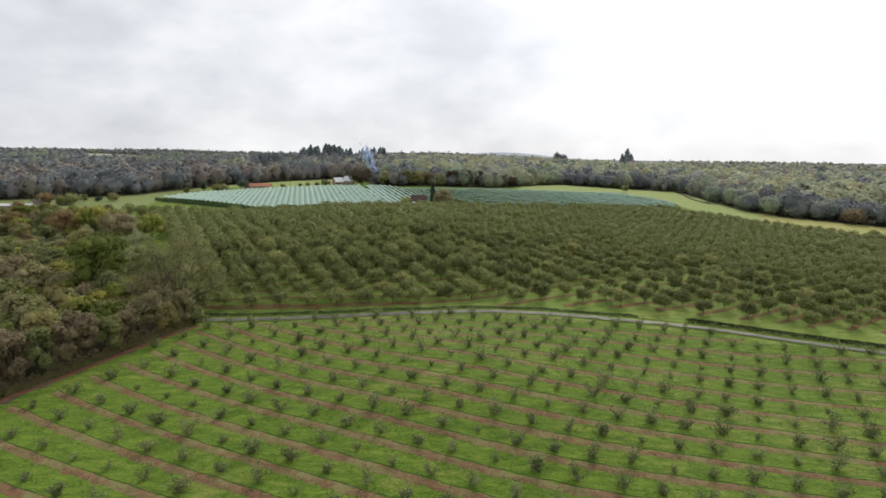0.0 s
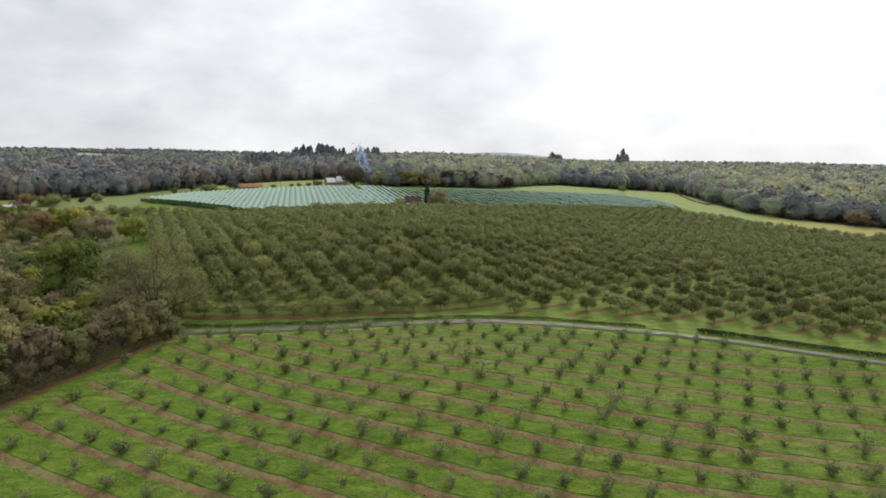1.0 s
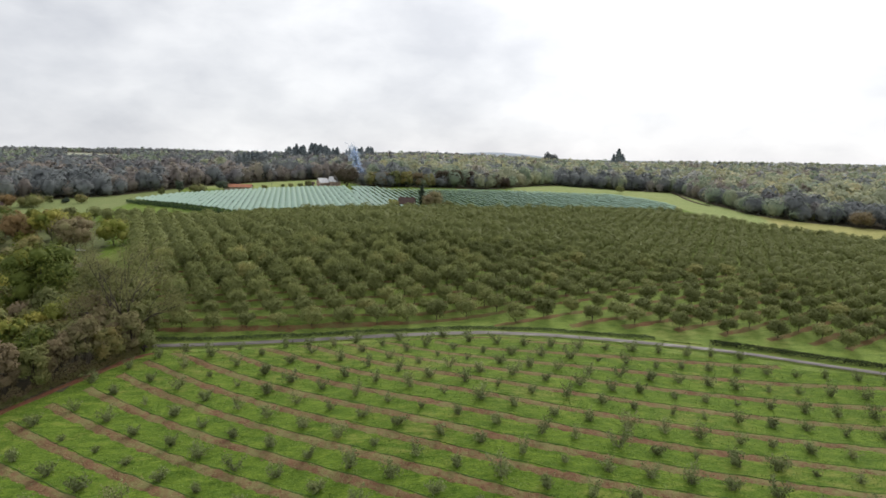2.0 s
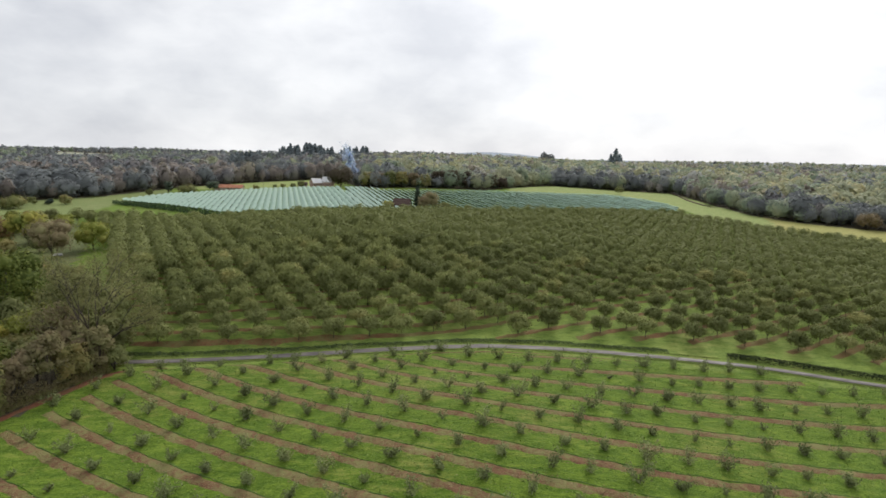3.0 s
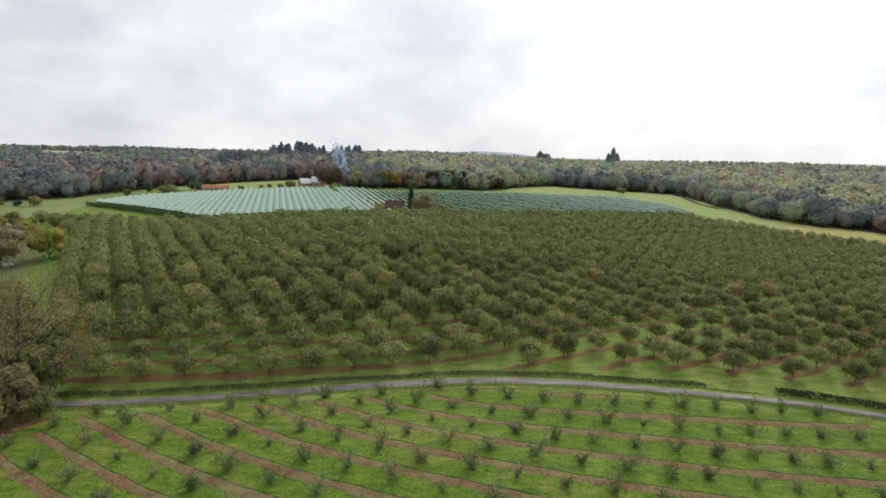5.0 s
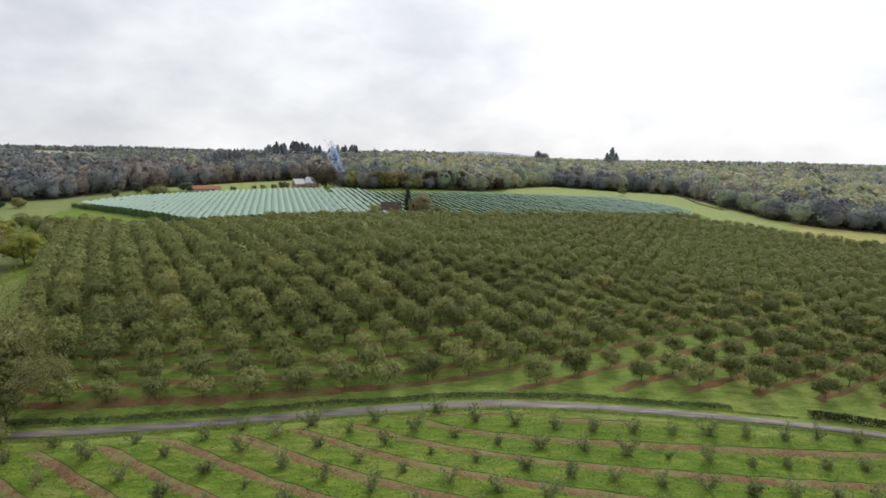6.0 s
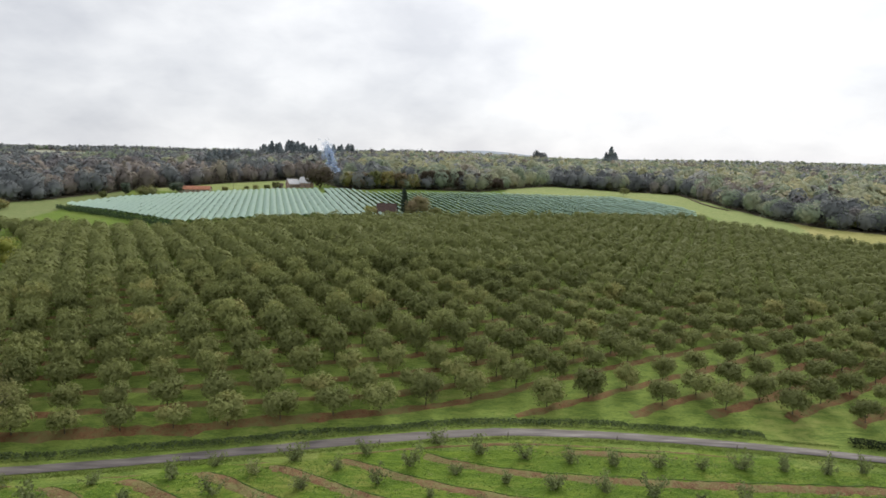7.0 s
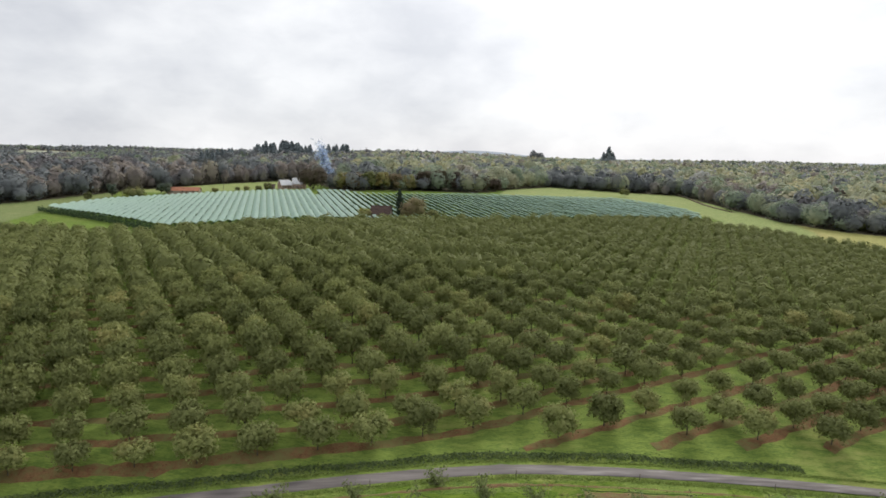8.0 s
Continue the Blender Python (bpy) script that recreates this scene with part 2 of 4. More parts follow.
def empty(name, x, y, z, turn=0.0, scale=1.0):
    ob = new(name)
    ob.empty_display_size = 0.2
    ob.matrix_basis = pose(x, y, z, 0, 0, turn) @ Matrix.Scale(scale, 4)
    return ob


def sheet(name, xs, ys, lift, mat, height=None):
    """A draped sheet over rows of points xs[i][j], ys[i][j]."""
    zs = ground(xs, ys) + lift if height is None else height
    r, c = xs.shape
    verts = np.stack([xs, ys, zs], -1).reshape(-1, 3)
    i = np.arange(r * c).reshape(r, c)
    quads = np.stack([i[:-1, :-1], i[:-1, 1:], i[1:, 1:], i[1:, :-1]], -1).reshape(-1, 4)
    return mesh_object(name, verts, quads, mat, even=True)


def leaf_quads(rng, points, out, size, flat=0.35, stray=0.75):
    """Leaf clumps: one lozenge for each point, facing outwards and up on the whole."""
    n = len(points)
    normal = out * 0.8 + rng.normal(size=(n, 3)) * stray + np.array([0, 0, flat])
    normal /= np.linalg.norm(normal, axis=1, keepdims=True) + 1e-9
    side = np.cross(normal, rng.normal(size=(n, 3)))
    side /= np.linalg.norm(side, axis=1, keepdims=True) + 1e-9
    other = np.cross(normal, side)
    s = size * rng.uniform(0.6, 1.35, (n, 1))
    a, b = side * s, other * s * rng.uniform(0.5, 0.9, (n, 1))
    bend = normal * s * 0.25
    verts = np.stack([points - a - bend, points - b, points + a - bend, points + b], 1).reshape(-1, 3)
    return verts, np.arange(4 * n).reshape(n, 4)


def tube(points, radii, sides=6):
    """A tapered tube along points."""
    points = np.asarray(points, float)
    rings = []
    for i, (p, r) in enumerate(zip(points, radii)):
        d = points[min(i + 1, len(points) - 1)] - points[max(i - 1, 0)]
        d /= np.linalg.norm(d) + 1e-9
        a = np.cross(d, (0.31, 0.95, 0.07))
        a /= np.linalg.norm(a) + 1e-9
        b = np.cross(d, a)
        t = np.linspace(0, 2 * math.pi, sides, endpoint=False)[:, None]
        rings.append(p + r * (np.cos(t) * a + np.sin(t) * b))
    k = len(points)
    i = np.arange(k * sides).reshape(k, sides)
    j = np.roll(i, -1, 1)
    return np.concatenate(rings), np.stack([i[:-1], j[:-1], j[1:], i[1:]], -1).reshape(-1, 4)


def joined(pieces):
    verts, quads, base = [], [], 0
    for v, q in pieces:
        verts.append(v)
        quads.append(q + base)
        base += len(v)
    return np.concatenate(verts), np.concatenate(quads)


def crown_normals(verts, quads, own=0.7):
    """Soft shading of a crown: each leaf clump leans its normal towards the crown's own round form. Turns quads outwards."""
    low, high = verts.min(0), verts.max(0)
    centre, half = (low + high) / 2 - (0, 0, (high[2] - low[2]) * 0.12), (high - low) / 2 + 1e-6
    corner = verts[quads]
    facet = np.cross(corner[:, 2] - corner[:, 0], corner[:, 3] - corner[:, 1])
    facet /= np.linalg.norm(facet, axis=1, keepdims=True) + 1e-9
    radial = (corner.mean(1) - centre) / half**1.5
    radial /= np.linalg.norm(radial, axis=1, keepdims=True) + 1e-9
    lone = np.bincount(quads.ravel(), minlength=len(verts))[quads].max(1) == 1        # leaf clumps, not the hearts
    inward = ((facet * radial).sum(1) < 0) & lone
    quads[inward] = quads[inward][:, ::-1]
    facet[inward] *= -1
    share = np.where(lone, own, 1.0)[:, None]
    mixed = share * facet + (1 - share) * radial
    normals = np.zeros_like(verts)
    np.add.at(normals, quads, np.repeat(mixed[:, None, :], 4, 1))
    return normals / (np.linalg.norm(normals, axis=1, keepdims=True) + 1e-9)


def lump(rng, centre, half, segments=7, rings=5):
    """A closed, uneven heart of dense foliage, over which the leaf clumps lie."""
    a = np.linspace(0, 2 * math.pi, segments, endpoint=False)[None, :] + rng.uniform(0, 1)
    e = np.linspace(-1.565, 1.565, rings)[:, None]
    r = 1 + 0.16 * np.sin(2 * a + rng.uniform(0, 6)) * np.cos(e) + rng.normal(0, 0.07, (rings, segments))
    v = np.stack([np.cos(a) * np.cos(e) * r, np.sin(a) * np.cos(e) * r, np.sin(e) * r], -1).reshape(-1, 3) * half + centre
    i = np.arange(rings * segments).reshape(rings, segments)
    j = np.roll(i, -1, 1)
    return v, np.stack([i[:-1], j[:-1], j[1:], i[1:]], -1).reshape(-1, 4)


def tree_model(rng, height, width, clear, lobes, leaves, size, trunk=0.14, limbs=5, sparse=0.0, top=0.75, lean=0.3, stray=0.5, heart=0.60):
    """Trunk with limbs, and a crown of leaf clumps gathered in uneven lobes about the limbs' ends."""
    wood = []
    mid = np.array([rng.normal() * lean * 0.3, rng.normal() * lean * 0.3, height * 0.55])
    tip = mid + np.array([rng.normal() * lean * 0.4, rng.normal() * lean * 0.4, height * 0.33])
    wood.append(tube([(0, 0, -0.3), (0, 0, clear * 0.6), mid * (clear / mid[2]) if mid[2] > clear else mid * 0.9, mid, tip], [trunk * 1.25, trunk, trunk * 0.9, trunk * 0.5, trunk * 0.12]))
    cz, rz = (height + clear * 0.75) / 2, (height - clear * 0.75) / 2
    centres, radii = [], []
    for k in range(lobes):
        a = 2.399963 * k + rng.uniform(-0.5, 0.5)
        e = rng.uniform(-0.75, 0.95)
        flat = math.sqrt(max(0.05, 1 - e * e * top))
        reach = width / 2 * rng.uniform(0.50, 0.74)
        c = np.array([math.cos(a) * flat * reach, math.sin(a) * flat * reach, cz + e * rz * 0.66])
        centres.append(c)
        radii.append(width * rng.uniform(0.17, 0.29))
    for k in range(min(limbs, lobes)):
        start = np.array([0, 0, clear * rng.uniform(0.75, 1.1)]) + mid * np.array([1, 1, 0]) * 0.3
        end = centres[k]
        bow = (start + end) / 2 + np.array([0, 0, height * 0.05])
        wood.append(tube([start, bow, end], [trunk * 0.5, trunk * 0.3, trunk * 0.06], 5))
        for s in range(2 if sparse > 0 else 0):
            twig = end + rng.normal(size=3) * width * 0.14 + np.array([0, 0, height * 0.05])
            wood.append(tube([bow, (bow + twig) / 2 + rng.normal(size=3) * 0.2, twig], [trunk * 0.22, trunk * 0.14, trunk * 0.04], 4))
    centres, radii = np.array(centres), np.array(radii)
    pick = rng.integers(0, lobes, leaves)
    d = rng.normal(size=(leaves, 3))
    d /= np.linalg.norm(d, axis=1, keepdims=True)
    r = radii[pick][:, None] * rng.uniform(0.35 if sparse > 0 else 0.55, 1.12, (leaves, 1))
    pts = centres[pick] + d * r * np.array([1, 1, 0.85])
    out = pts - np.array([0, 0, cz - rz * 0.3])
    out /= np.linalg.norm(out, axis=1, keepdims=True) + 1e-9
    keep = pts[:, 2] > clear * 0.55
    pts, out = pts[keep], out[keep]
    outer = leaf_quads(rng, pts, out * 0.45 + d[keep] * 0.55, size, 0.3, stray)
    if sparse > 0:
        return joined(wood), outer
    hearts = [lump(rng, c, np.array([1, 1, 0.85]) * r * heart, 5, 4) for c, r in zip(centres, radii)]
    return joined(wood), joined([outer, *hearts])


def dome_model(rng, height, width, leaves, size, stray=0.24, flat=0.25):
    """A far broadleaf crown: leaf clumps over several bulges, with hollows between them."""
    d = rng.normal(size=(leaves, 3))
    d[:, 2] = np.abs(d[:, 2]) * np.where(rng.random(leaves) < 0.22, -0.8, 1.0)
    d /= np.linalg.norm(d, axis=1, keepdims=True)
    knobs = rng.normal(size=(9, 3)) * (1, 1, 0.7) + (0, 0, 0.3)
    knobs /= np.linalg.norm(knobs, axis=1, keepdims=True)
    swell = np.max(np.exp((d @ knobs.T - 1) * 6), axis=1)
    r = 0.76 + 0.25 * swell + rng.normal(0, 0.085, leaves)
    half = np.array([width / 2, width / 2, height * 0.52])
    pts = d * r[:, None] * half + (0, 0, height * 0.48)
    near = knobs[np.argmax(d @ knobs.T, axis=1)]
    out = d * 1.0 + (d - near * 0.6) * 0.7
    out /= np.linalg.norm(out, axis=1, keepdims=True) + 1e-9
    wood = tube([(0, 0, -0.3), (0, 0, height * 0.4), (0, 0, height * 0.8)], [0.32, 0.24, 0.06], 5)
    heart = lump(rng, np.array([0, 0, height * 0.47]), half * 0.62, 7 if leaves > 60 else 5, 5 if leaves > 60 else 4)
    return wood, joined([leaf_quads(rng, pts, out * 1.3, size, flat, stray), heart])


def conifer_model(rng, height, width, leaves, size, trunk=0.25, taper=0.55):
    t = rng.uniform(0.06, 1.0, leaves) ** 0.8
    a = rng.uniform(0, 2 * math.pi, leaves)
    tier = 0.72 + 0.28 * np.cos(t * 44 + np.cos(a * 3))
    r = width / 2 * (1 - t) ** taper * tier * rng.uniform(0.55, 1.0, leaves) + 0.05
    d = np.stack([np.cos(a), np.sin(a), -0.15 * np.ones(leaves)], -1)
    pts = np.stack([np.cos(a) * r, np.sin(a) * r, t * height], -1)
    wood = tube([(0, 0, -0.3), (0, 0, height * 0.5), (0, 0, height * 0.97)], [trunk, trunk * 0.6, 0.02])
    return wood, leaf_quads(rng, pts, d, size)


def thing_tree(name, model, leaf, x, y, turn, label, category="tree", group="", bark=None, scale=1.0):
    (wv, wq), (lv, lq) = model
    root = empty(name, x, y, gz(x, y) - 0.05, turn, scale)
    mesh_object("trunk", wv, wq, bark or BARK, root, even=True)
    mesh_object("crown", lv, lq, leaf, root, normals=crown_normals(lv, lq))
    return tagged(root, label, category, group)


def merged_trees(name, models, places, mats, label, category, rng, stretch=0.15, tall=None, own=0.7):
    """Many trees in one mesh; places: x, y, scale."""
    verts, quads, index, ways, base = [], [], [], [], 0
    zs = ground(places[:, 0], places[:, 1])
    tall = np.ones(len(places)) if tall is None else tall
    round_form = [(np.column_stack([w[0][:, :2], np.full(len(w[0]), 0.05)]) if len(w[0]) else None, crown_normals(*c, own)) for w, c in models]
    for (x, y, s), z, up in zip(places, zs, tall):
        m = rng.integers(len(models))
        a = rng.uniform(0, 2 * math.pi)
        turn = np.array([[math.cos(a), math.sin(a), 0], [-math.sin(a), math.cos(a), 0], [0, 0, 1]])
        size = s * np.array([1, 1, up * (1 + rng.uniform(-stretch, stretch))])
        for k, (v, q) in enumerate(models[m]):
            if not len(v):
                continue
            verts.append((v @ turn) * size + (x, y, z - 0.1))
            ways.append(round_form[m][k] @ turn)
            quads.append(q + base)
            index.append(np.full(len(q), k))
            base += len(v)
    ways = np.concatenate(ways)
    ways /= np.linalg.norm(ways, axis=1, keepdims=True) + 1e-9
    ob = mesh_object(name, np.concatenate(verts), np.concatenate(quads), mats, index=np.concatenate(index), normals=ways)
    return tagged(ob, label, category, kind="stuff")


def inside(px, py, poly):
    """Whether points lie inside a polygon."""
    hit = np.zeros(np.shape(px), bool)
    for (x0, y0), (x1, y1) in zip(poly, poly[1:] + poly[:1]):
        cross = (y0 > py) != (y1 > py)
        hit ^= cross & (px < (x1 - x0) * (py - y0) / (y1 - y0 + 1e-12) + x0)
    return hit


# ---------------------------------------------------------------- ground
def spread(fine_lo, fine_hi, step, lo, hi, grow=1.09):
    mid = list(np.arange(fine_lo, fine_hi + step, step))
    s, a = step, mid[0]
    left = []
    while a > lo:
        s *= grow
        a -= s
        left.append(a)
    s, b = step, mid[-1]
    right = []
    while b < hi:
        s *= grow
        b += s
        right.append(b)
    return np.array(left[::-1] + mid + right)


gx, gy = np.meshgrid(spread(-220, 300, 3.0, -4600, 4600), spread(40, 520, 3.0, -500, 4900), indexing="xy")
WOOD_LINE = [(-4800, -200), (-900, 300), (-600, 410), (-387, 512), (-335, 549), (-299, 585), (-262, 650), (-196, 722), (-120, 785), (-72, 640), (-60, 632), (60, 648), (88, 690), (160, 800),
             (230, 775), (300, 762), (275, 600), (272, 530), (292, 490), (345, 460), (450, 380), (700, 250), (4800, -200), (4800, 5200), (-4800, 5200)]
LITTER = make_plain("leaf_litter", (0.075, 0.068, 0.045), (0.14, 0.12, 0.08), 0.08, 0.95, 0.1, 0.0, 0.5, 0.2)
land = sheet("ground", gx, gy, 0.0, GRASS)
land.data.materials.append(LITTER)
mx, my = (gx[:-1, :-1] + gx[1:, 1:]) / 2, (gy[:-1, :-1] + gy[1:, 1:]) / 2
land.data.materials.append(ORCHARD_GRASS)
uphill = (my > road_y(mx) - 5 - 2 * np.sin(mx * 0.19) - np.sin(mx * 0.53)) & (my < road_y(mx) + 235) & (mx > -150) & (mx < 300)
land.data.polygons.foreach_set("material_index", np.where(inside(mx, my, WOOD_LINE), 1, np.where(uphill, 2, 0)).astype(np.int32).ravel())
tagged(land, "green grassland rolling over low hills to the horizon", "ground", kind="structure")

# road
rx = np.concatenate([np.arange(-330, 330, 3.0)])
across = np.array([-1.75, -1.6, -0.6, 0.6, 1.6, 1.75])
slope = np.gradient(road_y(rx), rx)
nx, ny = -slope / np.hypot(1, slope), 1 / np.hypot(1, slope)
RX, RY = rx[None, :] + across[:, None] * nx, road_y(rx)[None, :] + across[:, None] * ny
crown = np.array([-0.05, 0.06, 0.10, 0.10, 0.06, -0.05])[:, None]
ASPHALT, n = material("damp_asphalt")
at = n.add("ShaderNodeNewGeometry").outputs["Position"]
worn, grit = n.noise(n.add("ShaderNodeMapping", {"Vector": at, "Scale": (0.16, 1.5, 1.0)}).outputs[0], 0.6, 5.0, 0.6), n.noise(at, 6.0, 3.0, 0.6)
finish(n, n.mix(n.remap(worn, 0.35, 0.65), (0.100, 0.087, 0.083), (0.205, 0.183, 0.172)), n.math("MAXIMUM", n.remap(worn, 0.54, 0.66, 0.72, 0.24), n.remap(n.add("ShaderNodeSeparateXYZ", {0: at}).outputs[0], -5.0, 60.0, 0.82, 0.30)), grit, 0.3, 0.01, 0.28)
tagged(sheet("road", RX, RY, 0, ASPHALT, ground(rx, road_y(rx))[None, :] + crown), "narrow grey asphalt lane, damp, curving between orchards", "road", kind="structure")


def ribbon(name, xs, ys, half, lift, mat, rng, ragged=0.25, rows=5):
    """A strip along a line of points, with ragged edges."""
    dx, dy = np.gradient(xs), np.gradient(ys)
    ln = np.hypot(dx, dy)
    nx, ny = -dy / ln, dx / ln
    offs = np.linspace(-1, 1, rows)[:, None]
    edge = half + ragged * (rng.random((2, len(xs))) - 0.5)
    wide = np.where(offs < 0, edge[0][None], edge[1][None])
    X, Y = xs[None] + offs * wide * nx[None], ys[None] + offs * wide * ny[None]
    up = lift * (1 - np.abs(offs) ** 6 * 1.5)
    return sheet(name, X, Y, 0, mat, ground(X, Y) + up)


def noise_field(x, y):
    return 0.5 + 0.22 * np.sin(x * 0.61 + 1.7 * np.sin(y * 0.33)) + 0.22 * np.sin(y * 0.74 + 1.9 * np.sin(x * 0.29)) + 0.12 * np.sin(x * 2.1 + y * 1.7)


# ---------------------------------------------------------------- young orchard
rng = np.random.default_rng(7)
STRIP_ROW, STRIP_OFF = (-6, -3, -1, 0, 1, 2, 3, 5), (-1.8, -1.5, -1.6, -2.1, -2.7, -3.4, -3.9, -4.0)     # turf edge, from the tree line


def young_row(j, x):
    """Line of trees j; the rows bend with the slope and were not set out quite evenly."""
    u = np.clip(x, -110, 140) / 100
    return young_bend(x) + 131.7 + 2.63 * u + 0.55 * u**2 - 8.77 * u**3 + j * (8.32 - 0.79 * u + 2.2 * u**2) + 0.07 * j * j


def strip_line(j, x):
    """Middle of the weeded strip that runs on the lower side of the trees j."""
    return young_row(j, x) + np.interp(j, STRIP_ROW, STRIP_OFF) - 1.0


def young_limits(x, y):
    return (x > path_x(y) + 5.5) & (y < road_y(x) - 5.4) & (y > 62) & (np.abs(x) < 0.80 * y + 14)


young_places = []
for j in range(-8, 11):
    xs = np.arange(-130, 190, 1.5)
    ys = strip_line(j, xs)
    ok = young_limits(xs, ys) & (ys < road_y(xs) - 7)
    if ok.sum() > 4:
        run = np.where(ok)[0]
        xs, ys = xs[run[0]:run[-1] + 1], ys[run[0]:run[-1] + 1]
        strip = ribbon("soil_strip", xs, ys - 0.30, 1.30, 0.07, SOIL, rng, 0.9)
        tagged(strip, "bare brown weeded soil strip under a row of young trees", "soil strip", "weeded strips in the young orchard", "structure")
        # low lip of turf; its shaded face is painted as a dark strip
        lip = ribbon("turf_edge", xs, ys + 1.05 + 0.16 * np.sin(xs * 0.7 + j), 0.14, 0.10, SHADED_TURF, rng, 0.34)
        tagged(lip, "overgrown turf edge along a soil strip, its shade in the dark colour", "turf edge", "turf edges in the young orchard", "structure")
    x = np.arange(-140, 190, 0.02)
    u = np.clip(x, -110, 150) / 100
    number = 12.39 * u + 0.40 * u**2 - 0.50 * u**3 + 0.08 * (x - 100 * u) + 0.43 - 0.575 * j - 0.003 * j * abs(j)
    x = x[1:][np.diff(np.floor(number)) > 0]
    y = young_row(j, x)
    ok = young_limits(x, y + 2.5) | (young_limits(x, y - 2.5) & (y < road_y(x) - 3.4))
    young_places += list(zip(x[ok], y[ok]))
young_places = np.array(young_places)
young_places += rng.normal(0, 0.3, young_places.shape)


def young_model(rng):
    """A bushy sapling: several stems fanning out from a short foot, thinly leaved."""
    wood, pts, out = [], [], []
    h = rng.uniform(3.1, 4.1)
    for k in range(rng.integers(6, 9)):
        a, tilt = rng.uniform(0, 6.283), rng.uniform(0.25, 1.1)
        d = np.array([math.cos(a) * tilt, math.sin(a) * tilt, 1.0])
        end = d * h * rng.uniform(0.6, 1.0) / np.linalg.norm(d)
        wood.append(tube([(0, 0, -0.1), end * 0.5 + np.array([0, 0, 0.1]), end], [0.045, 0.03, 0.008], 4))
        m = 52
        t = rng.uniform(0.15, 1.0, (m, 1))
        p = end * t + rng.normal(size=(m, 3)) * 0.34
        pts.append(p)
        out.append(np.repeat(d[None], m, 0) * 0.2)
    wood.append(tube([(0, 0, -0.2), (0, 0, 0.35), (0.02, 0, 0.6)], [0.07, 0.06, 0.04], 5))
    return joined(wood), leaf_quads(rng, np.concatenate(pts), np.concatenate(out), 0.20)


order = np.argsort(np.hypot(young_places[:, 0], young_places[:, 1] - 60))
first = []
for k in range(6):
    x, y = young_places[order[k]]
    first.append(thing_tree("young_tree", young_model(rng), LEAF_YOUNG, x, y, 0, "young bushy walnut sapling in a weeded soil strip", "young tree", "young orchard trees", PALE_BARK))
for i in order[6:300]:
    x, y = young_places[i]
    s = rng.choice((0.55, 0.75, 0.85, 0.92, 0.96, 1.02, 1.15)) * rng.uniform(0.93, 1.07)
    copy_thing(first[rng.integers(6)], pose(x, y, gz(x, y) - 0.05, 0, 0, rng.uniform(0, 360)) @ Matrix.Diagonal((s, s, s * rng.uniform(0.85, 1.15), 1)))
if len(order) > 300:
    rest = np.column_stack([young_places[order[300:]], rng.uniform(0.75, 1.2, len(order) - 300)])
    merged_trees("young_orchard_edge", [young_model(rng) for _ in range(4)], rest, [BARK, LEAF_YOUNG], "young walnut saplings at the far ends of the rows", "young trees", rng)

# tufts in the sward
LEAF_TUFT = leaf_material("grass_tuft", (0.070, 0.138, 0.016), (0.188, 0.268, 0.045), (0.28, 0.26, 0.12), 0.14, 0.3, 0.05, 1.0)
tx, ty = rng.uniform(-125, 165, 200000), 75 + 130 * rng.random(200000) ** 0.8
keep = (tx > path_x(ty) + 1.5) & (ty < road_y(tx) - 2.2) & (np.abs(tx) < 0.78 * ty + 8)
keep &= noise_field(tx, ty) > rng.random(200000) * 0.9 - 0.25
tx, ty = tx[keep][:95000], ty[keep][:95000]
off = np.min([np.abs(ty - strip_line(j, tx)) for j in range(-8, 11)], axis=0)
keep = off > 0.4 + 1.1 * rng.random(len(off))
tx, ty = tx[keep], ty[keep]
pts = np.stack([tx, ty, ground(tx, ty) + 0.05], -1)
v, q = leaf_quads(rng, pts, np.repeat([[0, -0.1, 0.8]], len(pts), 0), 0.21, 0.6, 0.30)
tagged(mesh_object("grass_tufts", v, q, LEAF_TUFT), "uneven tufts of green grass between the young trees", "grass", kind="stuff")

# dead grass and weeds on the weeded strips
DRY_WEED = leaf_material("dry_weed", (0.17, 0.125, 0.06), (0.36, 0.29, 0.145), (0.14, 0.17, 0.05), 0.22, 0.3, 0.1, 1.0)
wx, wj = rng.uniform(-120, 165, 60000), rng.integers(-6, 10, 60000)
wy = np.array([strip_line(j, x) for j, x in zip(wj, wx)]) + rng.normal(-0.5, 0.75, 60000)
keep = young_limits(wx, wy + 2) & (noise_field(wx * 0.7, wy * 0.7 + 9) > rng.random(60000) * 0.8)
wx, wy = wx[keep], wy[keep]
pts = np.stack([wx, wy, ground(wx, wy) + 0.12], -1)
v, q = leaf_quads(rng, pts, np.repeat([[0, -0.1, 0.8]], len(pts), 0), 0.17, 0.6, 0.35)
tagged(mesh_object("dry_weeds", v, q, DRY_WEED), "tan dead grass and weeds on the soil strips", "weeds", kind="stuff")

# ---------------------------------------------------------------- grown orchard
GROWN = [(-82, 196), (-98, 220), (-128, 270), (-151, 322), (-190, 384), (-232, 424), (-180, 412), (-122, 392), (-66, 401), (-10, 420), (54, 442), (135, 484), (196, 498), (222, 447), (252, 420), (330, 372), (420, 280), (300, 120), (120, 180)]


def grown_limits(x, y):
    return inside(x, y, GROWN) & (y > road_y(x) + 6.8 - 3.0 * smooth(5, -30, x) + 0.075 * np.maximum(0, x - 20))


